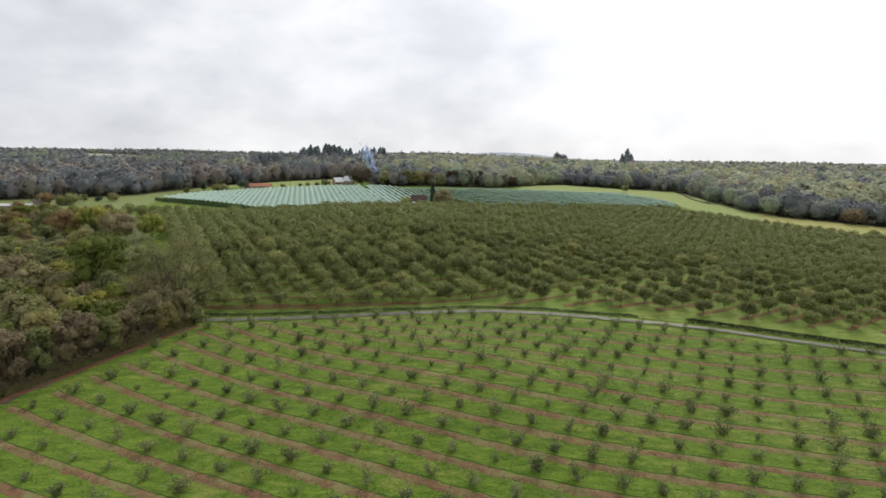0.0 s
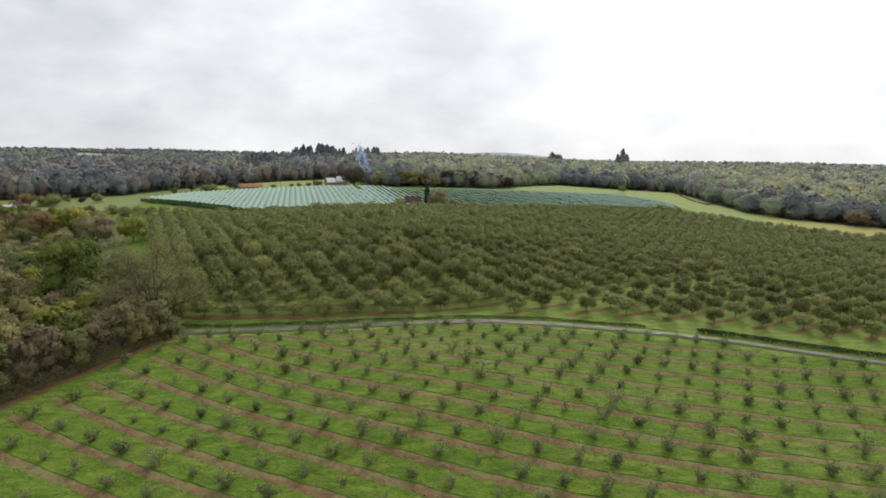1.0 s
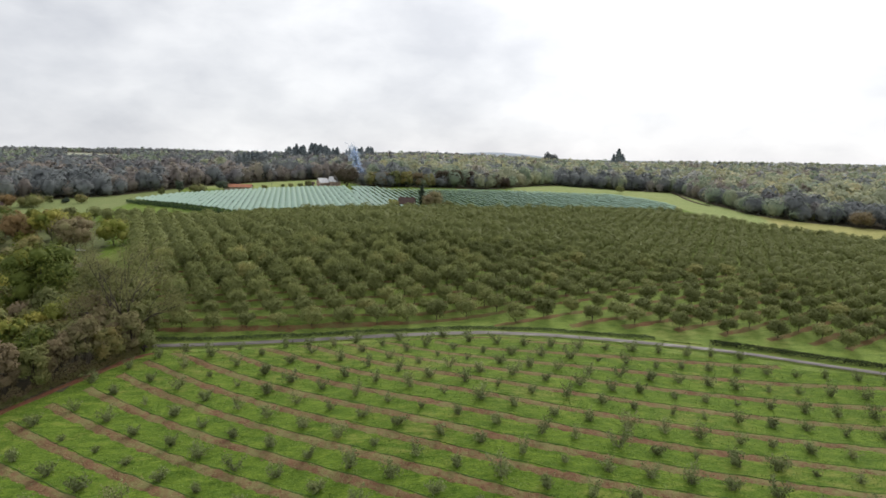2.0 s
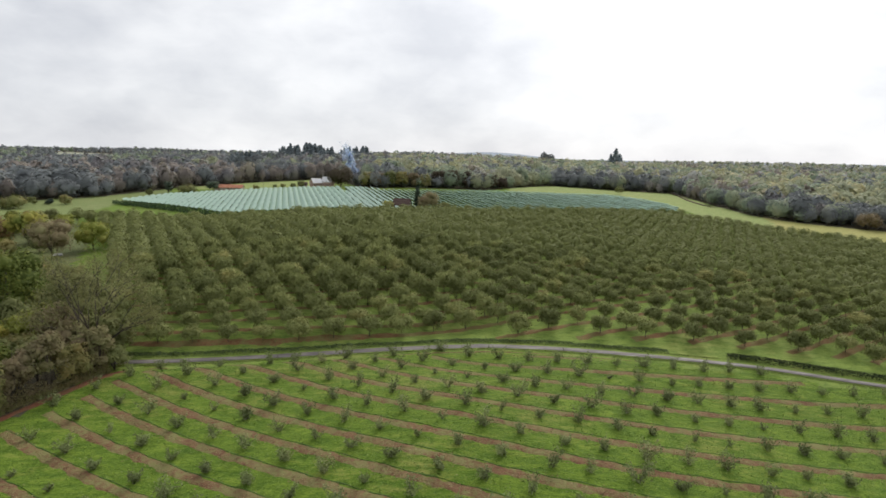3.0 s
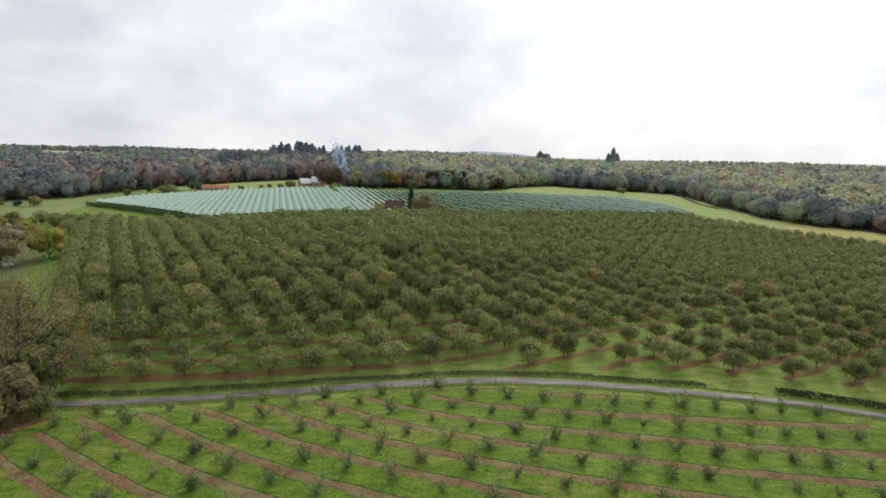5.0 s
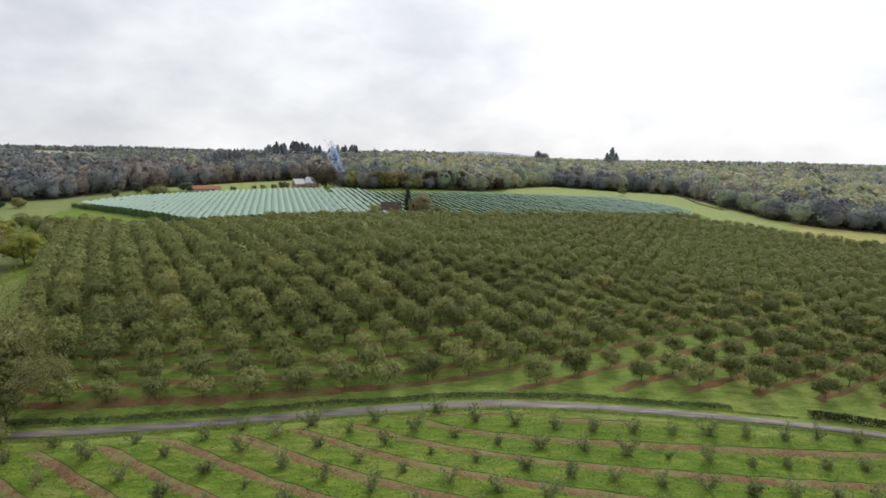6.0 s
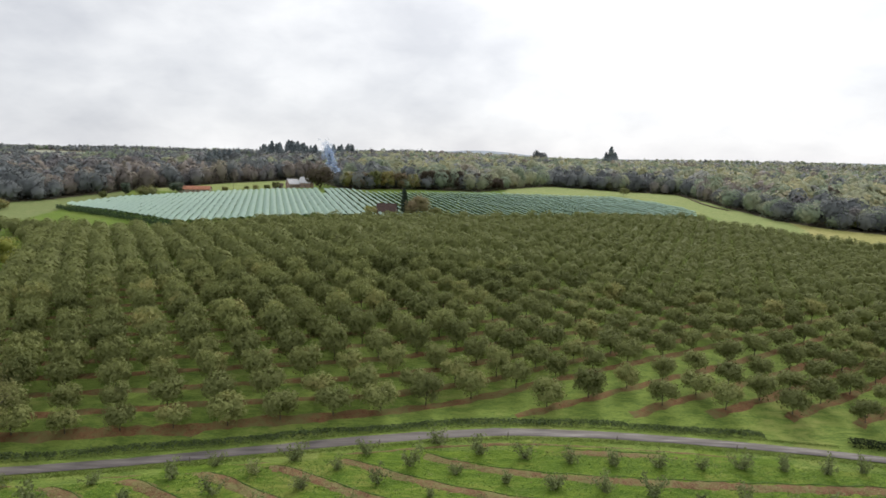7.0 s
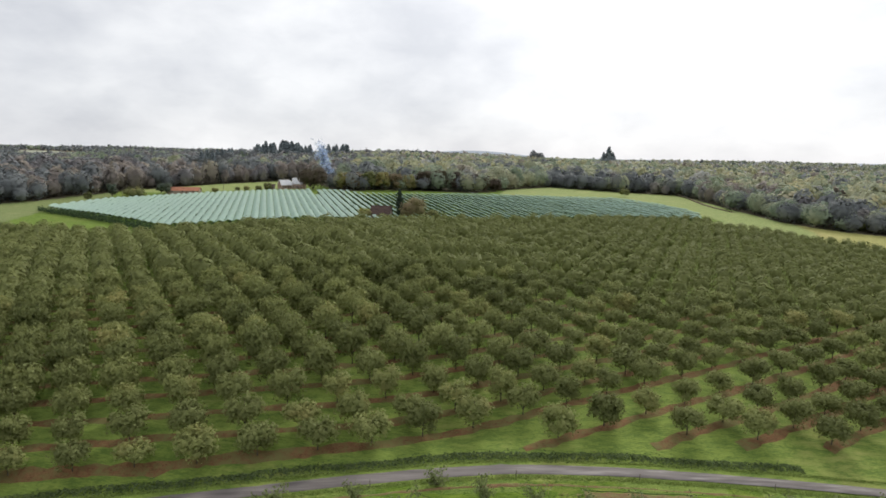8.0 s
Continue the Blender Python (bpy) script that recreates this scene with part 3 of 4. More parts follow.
grown_places = []
ROW_AT = (152.6, 161.3, 171.5, 180.5, 188.7, 196.2, 205.8, 216.5, 223.4, 231.8, 240.2, 248.3)      # rows by the lane, measured uphill
for k in range(-12, 52):
    c = ROW_AT[k] if 0 <= k < 12 else (152.6 + 8.8 * k if k < 0 else 248.3 + 8.2 * (k - 11))
    x = np.arange(-270, 430, 0.02)
    y = c + grown_bend(x)
    step = np.diff(np.floor(grown_column(x, y))) > 0
    x, y = x[1:][step], y[1:][step]
    ok = grown_limits(x, y)
    grown_places += list(zip(x[ok], y[ok]))
    xs = np.arange(-140, 240, 2.5)
    ys = c + grown_bend(xs)
    ok = grown_limits(xs, ys + 1.0) & (ys < 300)
    if ok.sum() > 5:
        run = np.where(ok)[0]
        xs, ys = xs[run[0]:run[-1] + 1], ys[run[0]:run[-1] + 1]
        strip = ribbon("soil_strip", xs, ys - 0.3, 1.40, 0.07, MOIST_SOIL, rng, 1.1)
        tagged(strip, "bare reddish-brown soil strip under a row of walnut trees", "soil strip", "weeded strips in the grown orchard", "structure")
grown_places = np.array(grown_places)
grown_places += rng.normal(0, 0.22, grown_places.shape)


def vigour(x, y):
    """Trees grow a little larger away from the lane."""
    aside = y - road_y(x)
    return 0.86 + 0.09 * smooth(14, 40, aside) + 0.12 * smooth(70, -30, x) * smooth(8, 42, aside) + 0.08 * smooth(60, 120, aside)


def tallness(x, y):
    """The western trees are drawn up taller, those on the brow stay low."""
    aside = y - road_y(x)
    return 0.98 + 0.34 * smooth(60, -30, x) * smooth(8, 34, aside) - 0.34 * smooth(330, 395, y) * smooth(60, -30, x) - 0.12 * smooth(150, 220, aside) * smooth(60, 130, x)


order = np.argsort(np.hypot(grown_places[:, 0] * 0.8 - 10, grown_places[:, 1] - 150))
first = []
for k in range(8):
    x, y = grown_places[order[k]]
    model = tree_model(rng, rng.uniform(6.3, 7.3), rng.uniform(7.0, 7.8), 1.6, 18, 1450, 0.28, 0.11, 6, stray=0.50, heart=0.46)
    first.append(thing_tree("walnut_tree", model, LEAF_ORCHARD, x, y, 0, "grown walnut tree with a rounded olive-green crown", "walnut tree", "grown orchard trees"))
for i in order[8:300]:
    x, y = grown_places[i]
    s = vigour(x, y) * rng.uniform(0.90, 1.12)
    copy_thing(first[rng.integers(8)], pose(x, y, gz(x, y) - 0.05, 0, 0, rng.uniform(0, 360)) @ Matrix.Diagonal((s, s, s * float(tallness(x, y)) * rng.uniform(0.92, 1.08), 1)))
rest = np.column_stack([grown_places[order[300:]], vigour(*grown_places[order[300:]].T) * rng.uniform(0.92, 1.12, len(order) - 300)])
models = [dome_model(rng, rng.uniform(6.6, 7.8), rng.uniform(7.2, 8.0), 240, 0.46, 0.30, 0.40) for _ in range(7)]
merged_trees("walnut_orchard", models, rest, [BARK, LEAF_ORCHARD], "rows of grown walnut trees covering the slope", "orchard", rng, 0.1, tallness(rest[:, 0], rest[:, 1]), 0.65)


# ---------------------------------------------------------------- road edges, path
def scatter_band(name, xs, ys, half, height, step, size, mat, label, category, rng, clipped=False):
    """Rank growth along a line: leaf clumps heaped over a band."""
    n = int(len(xs) * step)
    i = rng.integers(0, len(xs) - 1, n)
    t = rng.random(n)
    o = rng.uniform(-1, 1, n) if clipped else np.clip(rng.normal(0, 0.5, n), -1.6, 1.6)
    x = xs[i] + (xs[i + 1] - xs[i]) * t
    y = ys[i] + (ys[i + 1] - ys[i]) * t + o * half
    bulk = 0.5 + 0.3 * np.sin(x * 0.9 + np.sin(x * 0.37)) * np.sin(x * 0.23 + 1) + 0.2 * np.sin(x * 1.7 + y * 0.9)
    if clipped:
        z = ground(x, y) + rng.random(n) ** 0.5 * height * (1 - 0.25 * o**4) * (0.93 + 0.07 * bulk)
    else:
        z = ground(x, y) + rng.random(n) ** 0.6 * height * np.maximum(0.12, 1 - np.abs(o)) * (0.3 + 0.8 * bulk)
    pts = np.stack([x, y, z], -1)
    v, q = leaf_quads(rng, pts, np.repeat([[0, -0.2, 0.6]], n, 0), size)
    return tagged(mesh_object(name, v, q, mat), label, category, kind="stuff")


LEAF_VERGE = leaf_material("verge_leaf", (0.15, 0.215, 0.050), (0.30, 0.37, 0.105), (0.26, 0.25, 0.09), 0.1)
LEAF_DITCH = leaf_material("ditch_leaf", (0.090, 0.128, 0.055), (0.215, 0.275, 0.110), (0.22, 0.24, 0.10), 0.2, 0.12, 0.30, 0.8)
LEAF_HEDGE = leaf_material("hedge_leaf", (0.022, 0.034, 0.016), (0.06, 0.078, 0.032), (0.08, 0.07, 0.035), 0.1)
vx = np.arange(-160, 72, 1.0)
scatter_band("ditch_growth", vx, road_y(vx) + 4.0 + 0.3 * np.sin(vx * 0.21), 1.5, 0.85, 60, 0.20, LEAF_DITCH, "dark green weeds filling the roadside ditch", "weeds", rng)
vx = np.arange(-130, 150, 1.0)
scatter_band("verge_grass", vx, road_y(vx) - 2.7, 0.9, 0.30, 60, 0.15, LEAF_VERGE, "tufted green grass along the road edge", "grass", rng)
vx = np.arange(-150, 86, 1.0)
scatter_band("far_verge_grass", vx, road_y(vx) + 2.4, 0.6, 0.25, 42, 0.15, LEAF_VERGE, "light green grass fringe between lane and ditch", "grass", rng)
vx = np.arange(88, 300, 1.0)
scatter_band("roadside_hedge", vx, road_y(vx) + 3.6, 1.1, 1.5, 90, 0.20, LEAF_HEDGE, "low dark clipped hedge beside the road", "hedge", rng, True)
ty = np.arange(60, 189, 2.0)
tagged(ribbon("earth_path", path_x(ty), ty, 1.35, 0.10, RED_EARTH, rng, 0.6), "red earth path along the edge of the wood", "path", kind="structure")
tx = np.arange(-78, 62, 2.0)
tagged(ribbon("worn_track", tx, road_y(tx) - 5.0, 0.4, 0.06, SOIL, rng, 0.5), "worn brown wheel track beside the road", "track", kind="structure")

LEAF_BRAMBLE = leaf_material("bramble_leaf", (0.12, 0.14, 0.052), (0.25, 0.265, 0.1), (0.3, 0.24, 0.12), 0.25)
uy = np.arange(96, 187, 1.0)
scatter_band("wood_undergrowth", path_x(uy) - 2.6, uy, 1.3, 5.5, 150, 0.24, LEAF_BROWN, "brown and green undergrowth along the wood's edge", "undergrowth", rng)
scatter_band("wood_brambles", path_x(uy) - 1.9, uy, 0.7, 2.6, 80, 0.22, LEAF_BRAMBLE, "green brambles at the foot of the wood", "undergrowth", rng)

# marker posts by the road
POST = make_plain("weathered_wood", (0.10, 0.085, 0.07), (0.20, 0.17, 0.14), 5.0, 0.85)


def marker_post(x, y):
    bm = bmesh.new()
    bmesh.ops.create_cone(bm, cap_ends=True, segments=8, radius1=0.09, radius2=0.07, depth=1.3, matrix=pose(0, 0, 0.6))
    ob = part("marker_post", bm, POST)
    ob.matrix_basis = pose(x, y, gz(x, y))
    return tagged(ob, "short weathered wooden post on the grass verge", "post", "posts along the lane")


for x in (-42, -8, 17, 38.5, 62, 95):
    marker_post(x, float(road_y(x)) - 2.5)

def field(name, poly, step, lift, mat, label):
    xs = [p[0] for p in poly]
    ys = [p[1] for p in poly]
    X, Y = np.meshgrid(np.arange(min(xs), max(xs), step), np.arange(min(ys), max(ys), step))
    ok = inside((X[:-1, :-1] + X[1:, 1:]) / 2, (Y[:-1, :-1] + Y[1:, 1:]) / 2, poly)
    i = np.arange(X.size).reshape(X.shape)
    quads = np.stack([i[:-1, :-1], i[:-1, 1:], i[1:, 1:], i[1:, :-1]], -1)[ok]
    verts = np.stack([X, Y, ground(X, Y) + lift], -1).reshape(-1, 3)
    used, quads = np.unique(quads, return_inverse=True)
    return tagged(mesh_object(name, verts[used], quads.reshape(-1, 4), mat, even=True), label, "field", kind="structure")


# ---------------------------------------------------------------- wood beside the path
rng = np.random.default_rng(21)
WOOD_KINDS = {
    "brown": (LEAF_BROWN, "autumn-brown broadleaf tree at the wood's edge"),
    "olive": (LEAF_OLIVE, "olive-green broadleaf tree starting to turn"),
    "oak": (LEAF_OAK, "broad dark green oak with yellowing leaves"),
    "yellow": (LEAF_YELLOW, "small round yellow-green tree"),
    "rust": (LEAF_RUST, "round rust-brown autumn tree"),
    "umber": (LEAF_UMBER, "dark brown broadleaf tree with a dense crown"),
    "dark": (LEAF_DARK, "dark green tree among the wood"),
}


def wood_tree(kind, x, y, h, w, leaves=900, size=0.42, clear=None):
    leaf, label = WOOD_KINDS[kind]
    clear = h * 0.12 if clear is None else clear
    model = tree_model(rng, h, w, clear, 18, leaves, size, 0.05 + h * 0.014, 7, 0.0, 0.7, 0.8, 0.26)
    return thing_tree("broadleaf_tree", model, leaf, x, y, rng.uniform(0, 360), label, "tree", "trees of the wood")


front = ["brown", "olive", "brown", "brown", "olive", "brown"]
for k, y in enumerate(np.arange(112, 189, 5.2)):
    x = float(path_x(y)) - 3.0 - rng.uniform(0, 1.2)
    h = rng.uniform(14, 19) * (0.75 if y > 178 else 1.0)
    wood_tree(front[k % 6], x, y, h, rng.uniform(6.6, 8.4), 2600, 0.32, 0.5)
for k, y in enumerate(np.arange(120, 196, 7.5)):
    x = float(path_x(y)) - 12 - rng.uniform(0, 3)
    wood_tree(("olive", "brown", "oak", "olive", "brown")[k % 5], x, y, rng.uniform(12, 17), rng.uniform(9, 11), 1300, 0.45, 1.0)
wood_tree("oak", -131, 221, 26, 23, 4600, 0.46, 2.0)
wood_tree("olive", -118, 206, 13, 12, 1400, 0.45, 1.0)
wood_tree("yellow", -112, 200, 11, 10, 1200, 0.42, 1.0)
wood_tree("brown", -103, 198, 15, 11, 1300, 0.40, 1.0)
wood_tree("olive", -100, 213, 15, 14, 1400, 0.42, 1.0)
wood_tree("olive", -113, 228, 14, 14, 1300, 0.45, 1.0)
wood_tree("olive", -126, 246, 13, 13, 1100, 0.5, 1.0)
wood_tree("brown", -152, 214, 15, 14, 1300, 0.48, 1.0)
wood_tree("brown", -168, 222, 15, 15, 1300, 0.5, 1.0)
wood_tree("olive", -150, 196, 14, 13, 1200, 0.5, 1.0)
wood_tree("brown", -134, 182, 13, 13, 1200, 0.5, 1.0)
wood_tree("olive", -166, 246, 12, 13, 1000, 0.5, 1.0)
wood_tree("olive", -186, 262, 13, 12, 1000, 0.5, 1.0)
wood_tree("olive", -205, 268, 11, 14, 900, 0.55, 1.0)
wood_tree("olive", -160, 272, 9, 11, 900, 0.5, 1.0)
wood_tree("olive", -224, 290, 9, 13, 900, 0.55, 1.0)
wood_tree("brown", -196, 238, 15, 14, 1000, 0.55, 1.0)
wood_tree("yellow", -162, 324, 15, 18, 2000, 0.42, 2.0)
wood_tree("brown", -171, 307, 18, 22, 2200, 0.40, 3.0)
wood_tree("oak", -201, 337, 18, 21, 2200, 0.5, 3.0)
wood_tree("olive", -184, 322, 11, 13, 1100, 0.45, 1.5)
wood_tree("olive", -186, 297, 12, 14, 1100, 0.45, 1.5)
wood_tree("rust", -150, 262, 11, 10, 1000, 0.42, 1.5)
wood_tree("rust", -218, 336, 16, 19, 1600, 0.5, 3.0)
wood_tree("olive", -236, 352, 15, 16, 1200, 0.55, 2.0)
wood_tree("rust", -259, 353, 13, 15, 1200, 0.5, 2.5)
wood_tree("olive", -275, 352, 12, 15, 1000, 0.55, 2.0)
wood_tree("olive", -290, 380, 12, 15, 1000, 0.55, 2.0)
wood_tree("rust", -330, 486, 11, 14, 900, 0.6, 1.0)
wood_tree("olive", -316, 494, 9, 20, 1200, 0.6, 1.0)
wood_tree("olive", -296, 526, 8, 11, 700, 0.5, 0.5)
wood_tree("dark", -308, 524, 5, 7, 500, 0.5, 0.5)
wood_tree("olive", -319, 521, 7, 7, 500, 0.5, 0.5)
wood_tree("olive", -258, 590, 8, 6, 600, 0.55, 0.5)
wood_tree("dark", -250, 612, 12, 9, 700, 0.6, 0.5)
wood_tree("olive", -232, 612, 6, 18, 900, 0.6, 0.3)
wood_tree("dark", -212, 624, 9, 14, 800, 0.55, 2.0)
wood_tree("brown", 327, 468, 14, 18, 1600, 0.55, 0.5)
wood_tree("olive", 212, 694, 9, 10, 600, 0.55, 3.0)
wood_tree("olive", 316, 500, 6, 14, 700, 0.6, 0.3)
wood_tree("olive", 300, 505, 6, 12, 700, 0.6, 0.3)

FILL = [(-104, 200), (-150, 275), (-178, 290), (-240, 300), (-300, 300), (-200, 180), (-150, 120), (-122, 120), (-116, 170)]
fx, fy = np.meshgrid(np.arange(-300, -95, 9.0), np.arange(115, 300, 9.0))
fx, fy = fx.ravel() + rng.uniform(-3, 3, fx.size), fy.ravel() + rng.uniform(-3, 3, fy.size)
keep = inside(fx, fy, FILL) & (fx > -0.80 * fy - 30)
for k, (x, y) in enumerate(zip(fx[keep], fy[keep])):
    wood_tree(("olive", "brown", "olive", "brown", "oak", "olive", "oak")[k % 7], x, y, rng.uniform(5, 9) + 2.5 * (y < 190), rng.uniform(8, 12), 700, 0.5, 0.4)
for k in range(60):
    x, y = rng.uniform(-330, -185), rng.uniform(300, 420)
    if x < -0.50 * y - 18 and x > -0.84 * y:
        wood_tree(("olive", "brown", "olive", "rust", "yellow", "oak")[k % 6], x, y, rng.uniform(6, 12), rng.uniform(8, 13), 700, 0.55, 1.0)
ROUGH = make_grass("rough_grass", (0.065, 0.085, 0.032), (0.125, 0.135, 0.060), (0.17, 0.14, 0.075), 0.16)
field("rough_ground", [(-150, 285), (-172, 338), (-205, 400), (-330, 440), (-380, 400), (-330, 330), (-240, 312)], 4.0, 0.11, ROUGH, "rough brownish grass under scattered trees")
field("wood_floor", [(-104, 196), (-150, 285), (-240, 312), (-330, 330), (-330, 250), (-160, 110), (-130, 100), (-80, 186)], 4.0, 0.06, LITTER, "brown leaf litter under the wood")

LEAF_THIN = leaf_material("thin_olive_leaf", (0.175, 0.182, 0.070), (0.32, 0.315, 0.130), (0.36, 0.29, 0.13), 0.15)

# the tall, half bare tree where the path meets the lane


def spreading_tree(rng, height, reach, leaves, size):
    """A stout trunk that forks low into bowed limbs, each dividing twice into twigs with thin foliage."""
    wood, tips = [tube([(0, 0, -0.4), (0.1, 0, 2.0), (0.2, 0.1, height * 0.16)], [0.95, 0.72, 0.62], 9)], []

    def grow(start, way, length, radius, depth):
        bow = start + way * length * 0.5 + rng.normal(size=3) * length * 0.05
        lift = np.array([0, 0, 0.30 if depth < 2 else 0.12])
        end = bow + (way + lift + rng.normal(size=3) * 0.10) * length * 0.5
        wood.append(tube([start, bow, end], [radius, radius * 0.78, radius * 0.55], 6 if depth < 2 else 4))
        if depth >= 1:
            tips.extend((bow + (end - bow) * t, length) for t in (0.35, 0.7, 1.0))
        if depth == 3:
            return
        for k in range(4 if depth == 0 else 3):
            turn = rng.normal(size=3) * (0.62 if depth else 0.5)
            turn[2] = abs(turn[2]) * 0.5 - 0.12
            d = way + turn
            grow(end if k < 2 else bow + (end - bow) * rng.uniform(0.2, 0.8), d / np.linalg.norm(d), length * rng.uniform(0.55, 0.72), radius * 0.5, depth + 1)

    for k in range(9):
        a = 2.399963 * k + 0.4
        out = (0.16, 0.30, 0.50, 0.75, 1.05, 1.35, 0.9, 0.6, 1.6)[k]
        d = np.array([math.cos(a) * out, math.sin(a) * out, 1.0 - 0.28 * out])
        grow(np.array([0.15, 0.05, height * (0.10 + 0.05 * rng.random())]), d / np.linalg.norm(d), height * 0.36 * (1 if out < 0.8 else reach), 0.30 if out < 0.8 else 0.24, 0)
    at = np.array([p for p, _ in tips])
    pick = rng.integers(0, len(at), leaves)
    pts = at[pick] + rng.normal(size=(leaves, 3)) * 1.15
    out = pts - np.array([0, 0, height * 0.45])
    out /= np.linalg.norm(out, axis=1, keepdims=True)
    return joined(wood), leaf_quads(rng, pts, out * 0.6, size, 0.3, 0.45)


thing_tree("tall_tree", spreading_tree(np.random.default_rng(4), 31, 0.74, 10500, 0.21), LEAF_THIN, -89.5, 193.0, 20, "tall half-bare ash tree with dark spreading branches", "tree")
wood_tree("brown", -89, 186, 13, 12, 1700, 0.36, 0.4)
wood_tree("olive", -84, 196.5, 11, 8, 900, 0.28, 1.5)
wood_tree("brown", -94, 194, 13, 11, 1200, 0.4, 0.5)
wood_tree("olive", -82, 188.5, 7, 8, 900, 0.35, 0.3)
wood_tree("brown", -86.5, 187.5, 8, 7, 900, 0.35, 0.3)

# ---------------------------------------------------------------- pastures and far fields


field("pasture", [(78, 640), (92, 700), (160, 800), (230, 778), (302, 764), (276, 600), (272, 530), (292, 490), (346, 460), (460, 380), (420, 300), (300, 390), (222, 447), (196, 498), (222, 520), (212, 600), (180, 640), (120, 618)], 2.5, 0.08, PASTURE, "pale yellow-green pasture sloping to the wood")
DRY = make_grass("dry_pasture_grass", (0.235, 0.225, 0.070), (0.34, 0.315, 0.115), (0.38, 0.32, 0.14), 0.16)
field("dry_pasture", [(262, 476), (276, 520), (292, 491), (345, 461), (459, 381), (420, 302), (300, 391), (238, 437)], 2.5, 0.14, DRY, "dry yellowed pasture at the foot of the wood")
field("meadow", [(-238, 440), (-258, 532), (-240, 574), (-262, 648), (-299, 585), (-335, 549), (-387, 512), (-600, 410), (-700, 330), (-300, 330), (-190, 345), (-172, 340)], 4.0, 0.05, MEADOW, "muted green meadow beside the netted orchard")
field("hay_meadow", [(-262, 648), (-196, 722), (-122, 784), (-100, 670), (-135, 640), (-205, 632)], 2.5, 0.08, PASTURE, "pale green meadow behind the farm")
field("ploughed_field", [(-305, 935), (-257, 951), (-380, 1353), (-451, 1329)], 8.0, 0.3, PLOUGH, "bare brown ploughed field among woods")
STUBBLE = make_grass("stubble", (0.23, 0.235, 0.20), (0.33, 0.33, 0.28), (0.36, 0.34, 0.28), 0.12)
field("stubble_field", [(-1128, 1881), (-976, 1969), (-1394, 2766), (-1612, 2640)], 25.0, 0.5, STUBBLE, "pale stubble field on a far western slope")
track_y = np.arange(585, 770, 5.0)
track_x = 268 + 33 * smooth(585, 765, track_y) - 14 * np.sin((track_y - 585) / 180 * math.pi) * 0.3
tagged(ribbon("farm_track", track_x, track_y, 1.6, 0.22, PLOUGH, rng, 0.5), "pale farm track between pasture and wood", "track", kind="structure")

scatter_band("bank_growth", track_x - 3.5, track_y, 1.6, 1.2, 60, 0.35, LEAF_UMBER, "dark bank of rough growth beside the farm track", "bank", rng)

# ---------------------------------------------------------------- netted orchard
ALONG, ACROSS = np.array([-0.235, 0.972]), np.array([0.972, 0.235])
NETTED = [(-127, 412), (-260, 535), (-236, 574), (-158, 590), (-106, 597), (-84, 597), (-46, 430)]
HALF_NETTED = [(-44, 430), (-82, 598), (-62, 600), (-40, 574), (-14, 574), (59, 597), (98, 603), (129, 611), (180, 630), (203, 594), (214, 540), (197, 502), (135, 488), (54, 448), (-10, 428)]


def spans(poly, w):
    """Stretches of the row at offset w that lie inside a field."""
    s = np.arange(300, 720, 1.0)
    p = ACROSS[None] * w + ALONG[None] * s[:, None]
    ok = np.where(inside(p[:, 0], p[:, 1], poly))[0]
    return (s[ok[0]], s[ok[-1]]) if len(ok) > 6 else None


mat, n = material("hail_net")
at = n.add("ShaderNodeNewGeometry").outputs["Position"]
weave = n.noise(at, 0.6, 4.0, 0.6)
tint = n.mix(n.remap(weave, 0.35, 0.65), (0.38, 0.54, 0.46), (0.50, 0.68, 0.59))
cloth = n.add("ShaderNodeBsdfPrincipled", {"Base Color": tint, "Roughness": 0.7})
thin = n.add("ShaderNodeBsdfTranslucent", {"Color": tint})
veil = n.add("ShaderNodeMixShader", {0: 0.35, 1: cloth.outputs[0], 2: thin.outputs[0]})
clear_part = n.add("ShaderNodeBsdfTransparent")
mixed = n.add("ShaderNodeMixShader", {0: 0.22, 1: veil.outputs[0], 2: clear_part.outputs[0]})
n.add("ShaderNodeOutputMaterial", {"Surface": mixed.outputs[0]})
NET = mat
ROW = 4.3


def net_panel(w, a, b, half, top, sag, parent):
    s = np.linspace(a, b, max(4, int((b - a) / 6)))
    o = np.linspace(-1, 1, 7)[:, None]
    P = ACROSS[None, None] * (w + o[..., None] * half) + ALONG[None, None] * s[None, :, None]
    wave = 0.12 * np.sin(s * 0.8 + w) + 0.16 * rng.normal(size=len(s))
    z = ground(P[..., 0], P[..., 1]) + top - sag * np.abs(o) ** 1.3 + wave[None]
    ob = sheet("net_panel", P[..., 0], P[..., 1], 0, NET, z)
    ob.parent = parent
    return ob


def fruit_rows(name, poly, label, width, height, density, offset=0.0):
    """Hedge-like rows of fruit trees under the nets."""
    pts = []
    for k in range(-60, 90):
        w = k * ROW + offset
        got = spans(poly, w)
        if not got:
            continue
        m = int((got[1] - got[0]) * density)
        s = rng.uniform(got[0], got[1], m)
        p = ACROSS[None] * (w + rng.normal(0, width * 0.3, (m, 1))) + ALONG[None] * s[:, None]
        z = ground(p[:, 0], p[:, 1]) + rng.uniform(0.3, height, m)
        pts.append(np.column_stack([p, z]))
    pts = np.concatenate(pts)
    v, q = leaf_quads(rng, pts, np.repeat([[0, 0, 0.5]], len(pts), 0), 0.55)
    return tagged(mesh_object(name, v, q, LEAF_FRUIT), label, "orchard rows", kind="stuff")


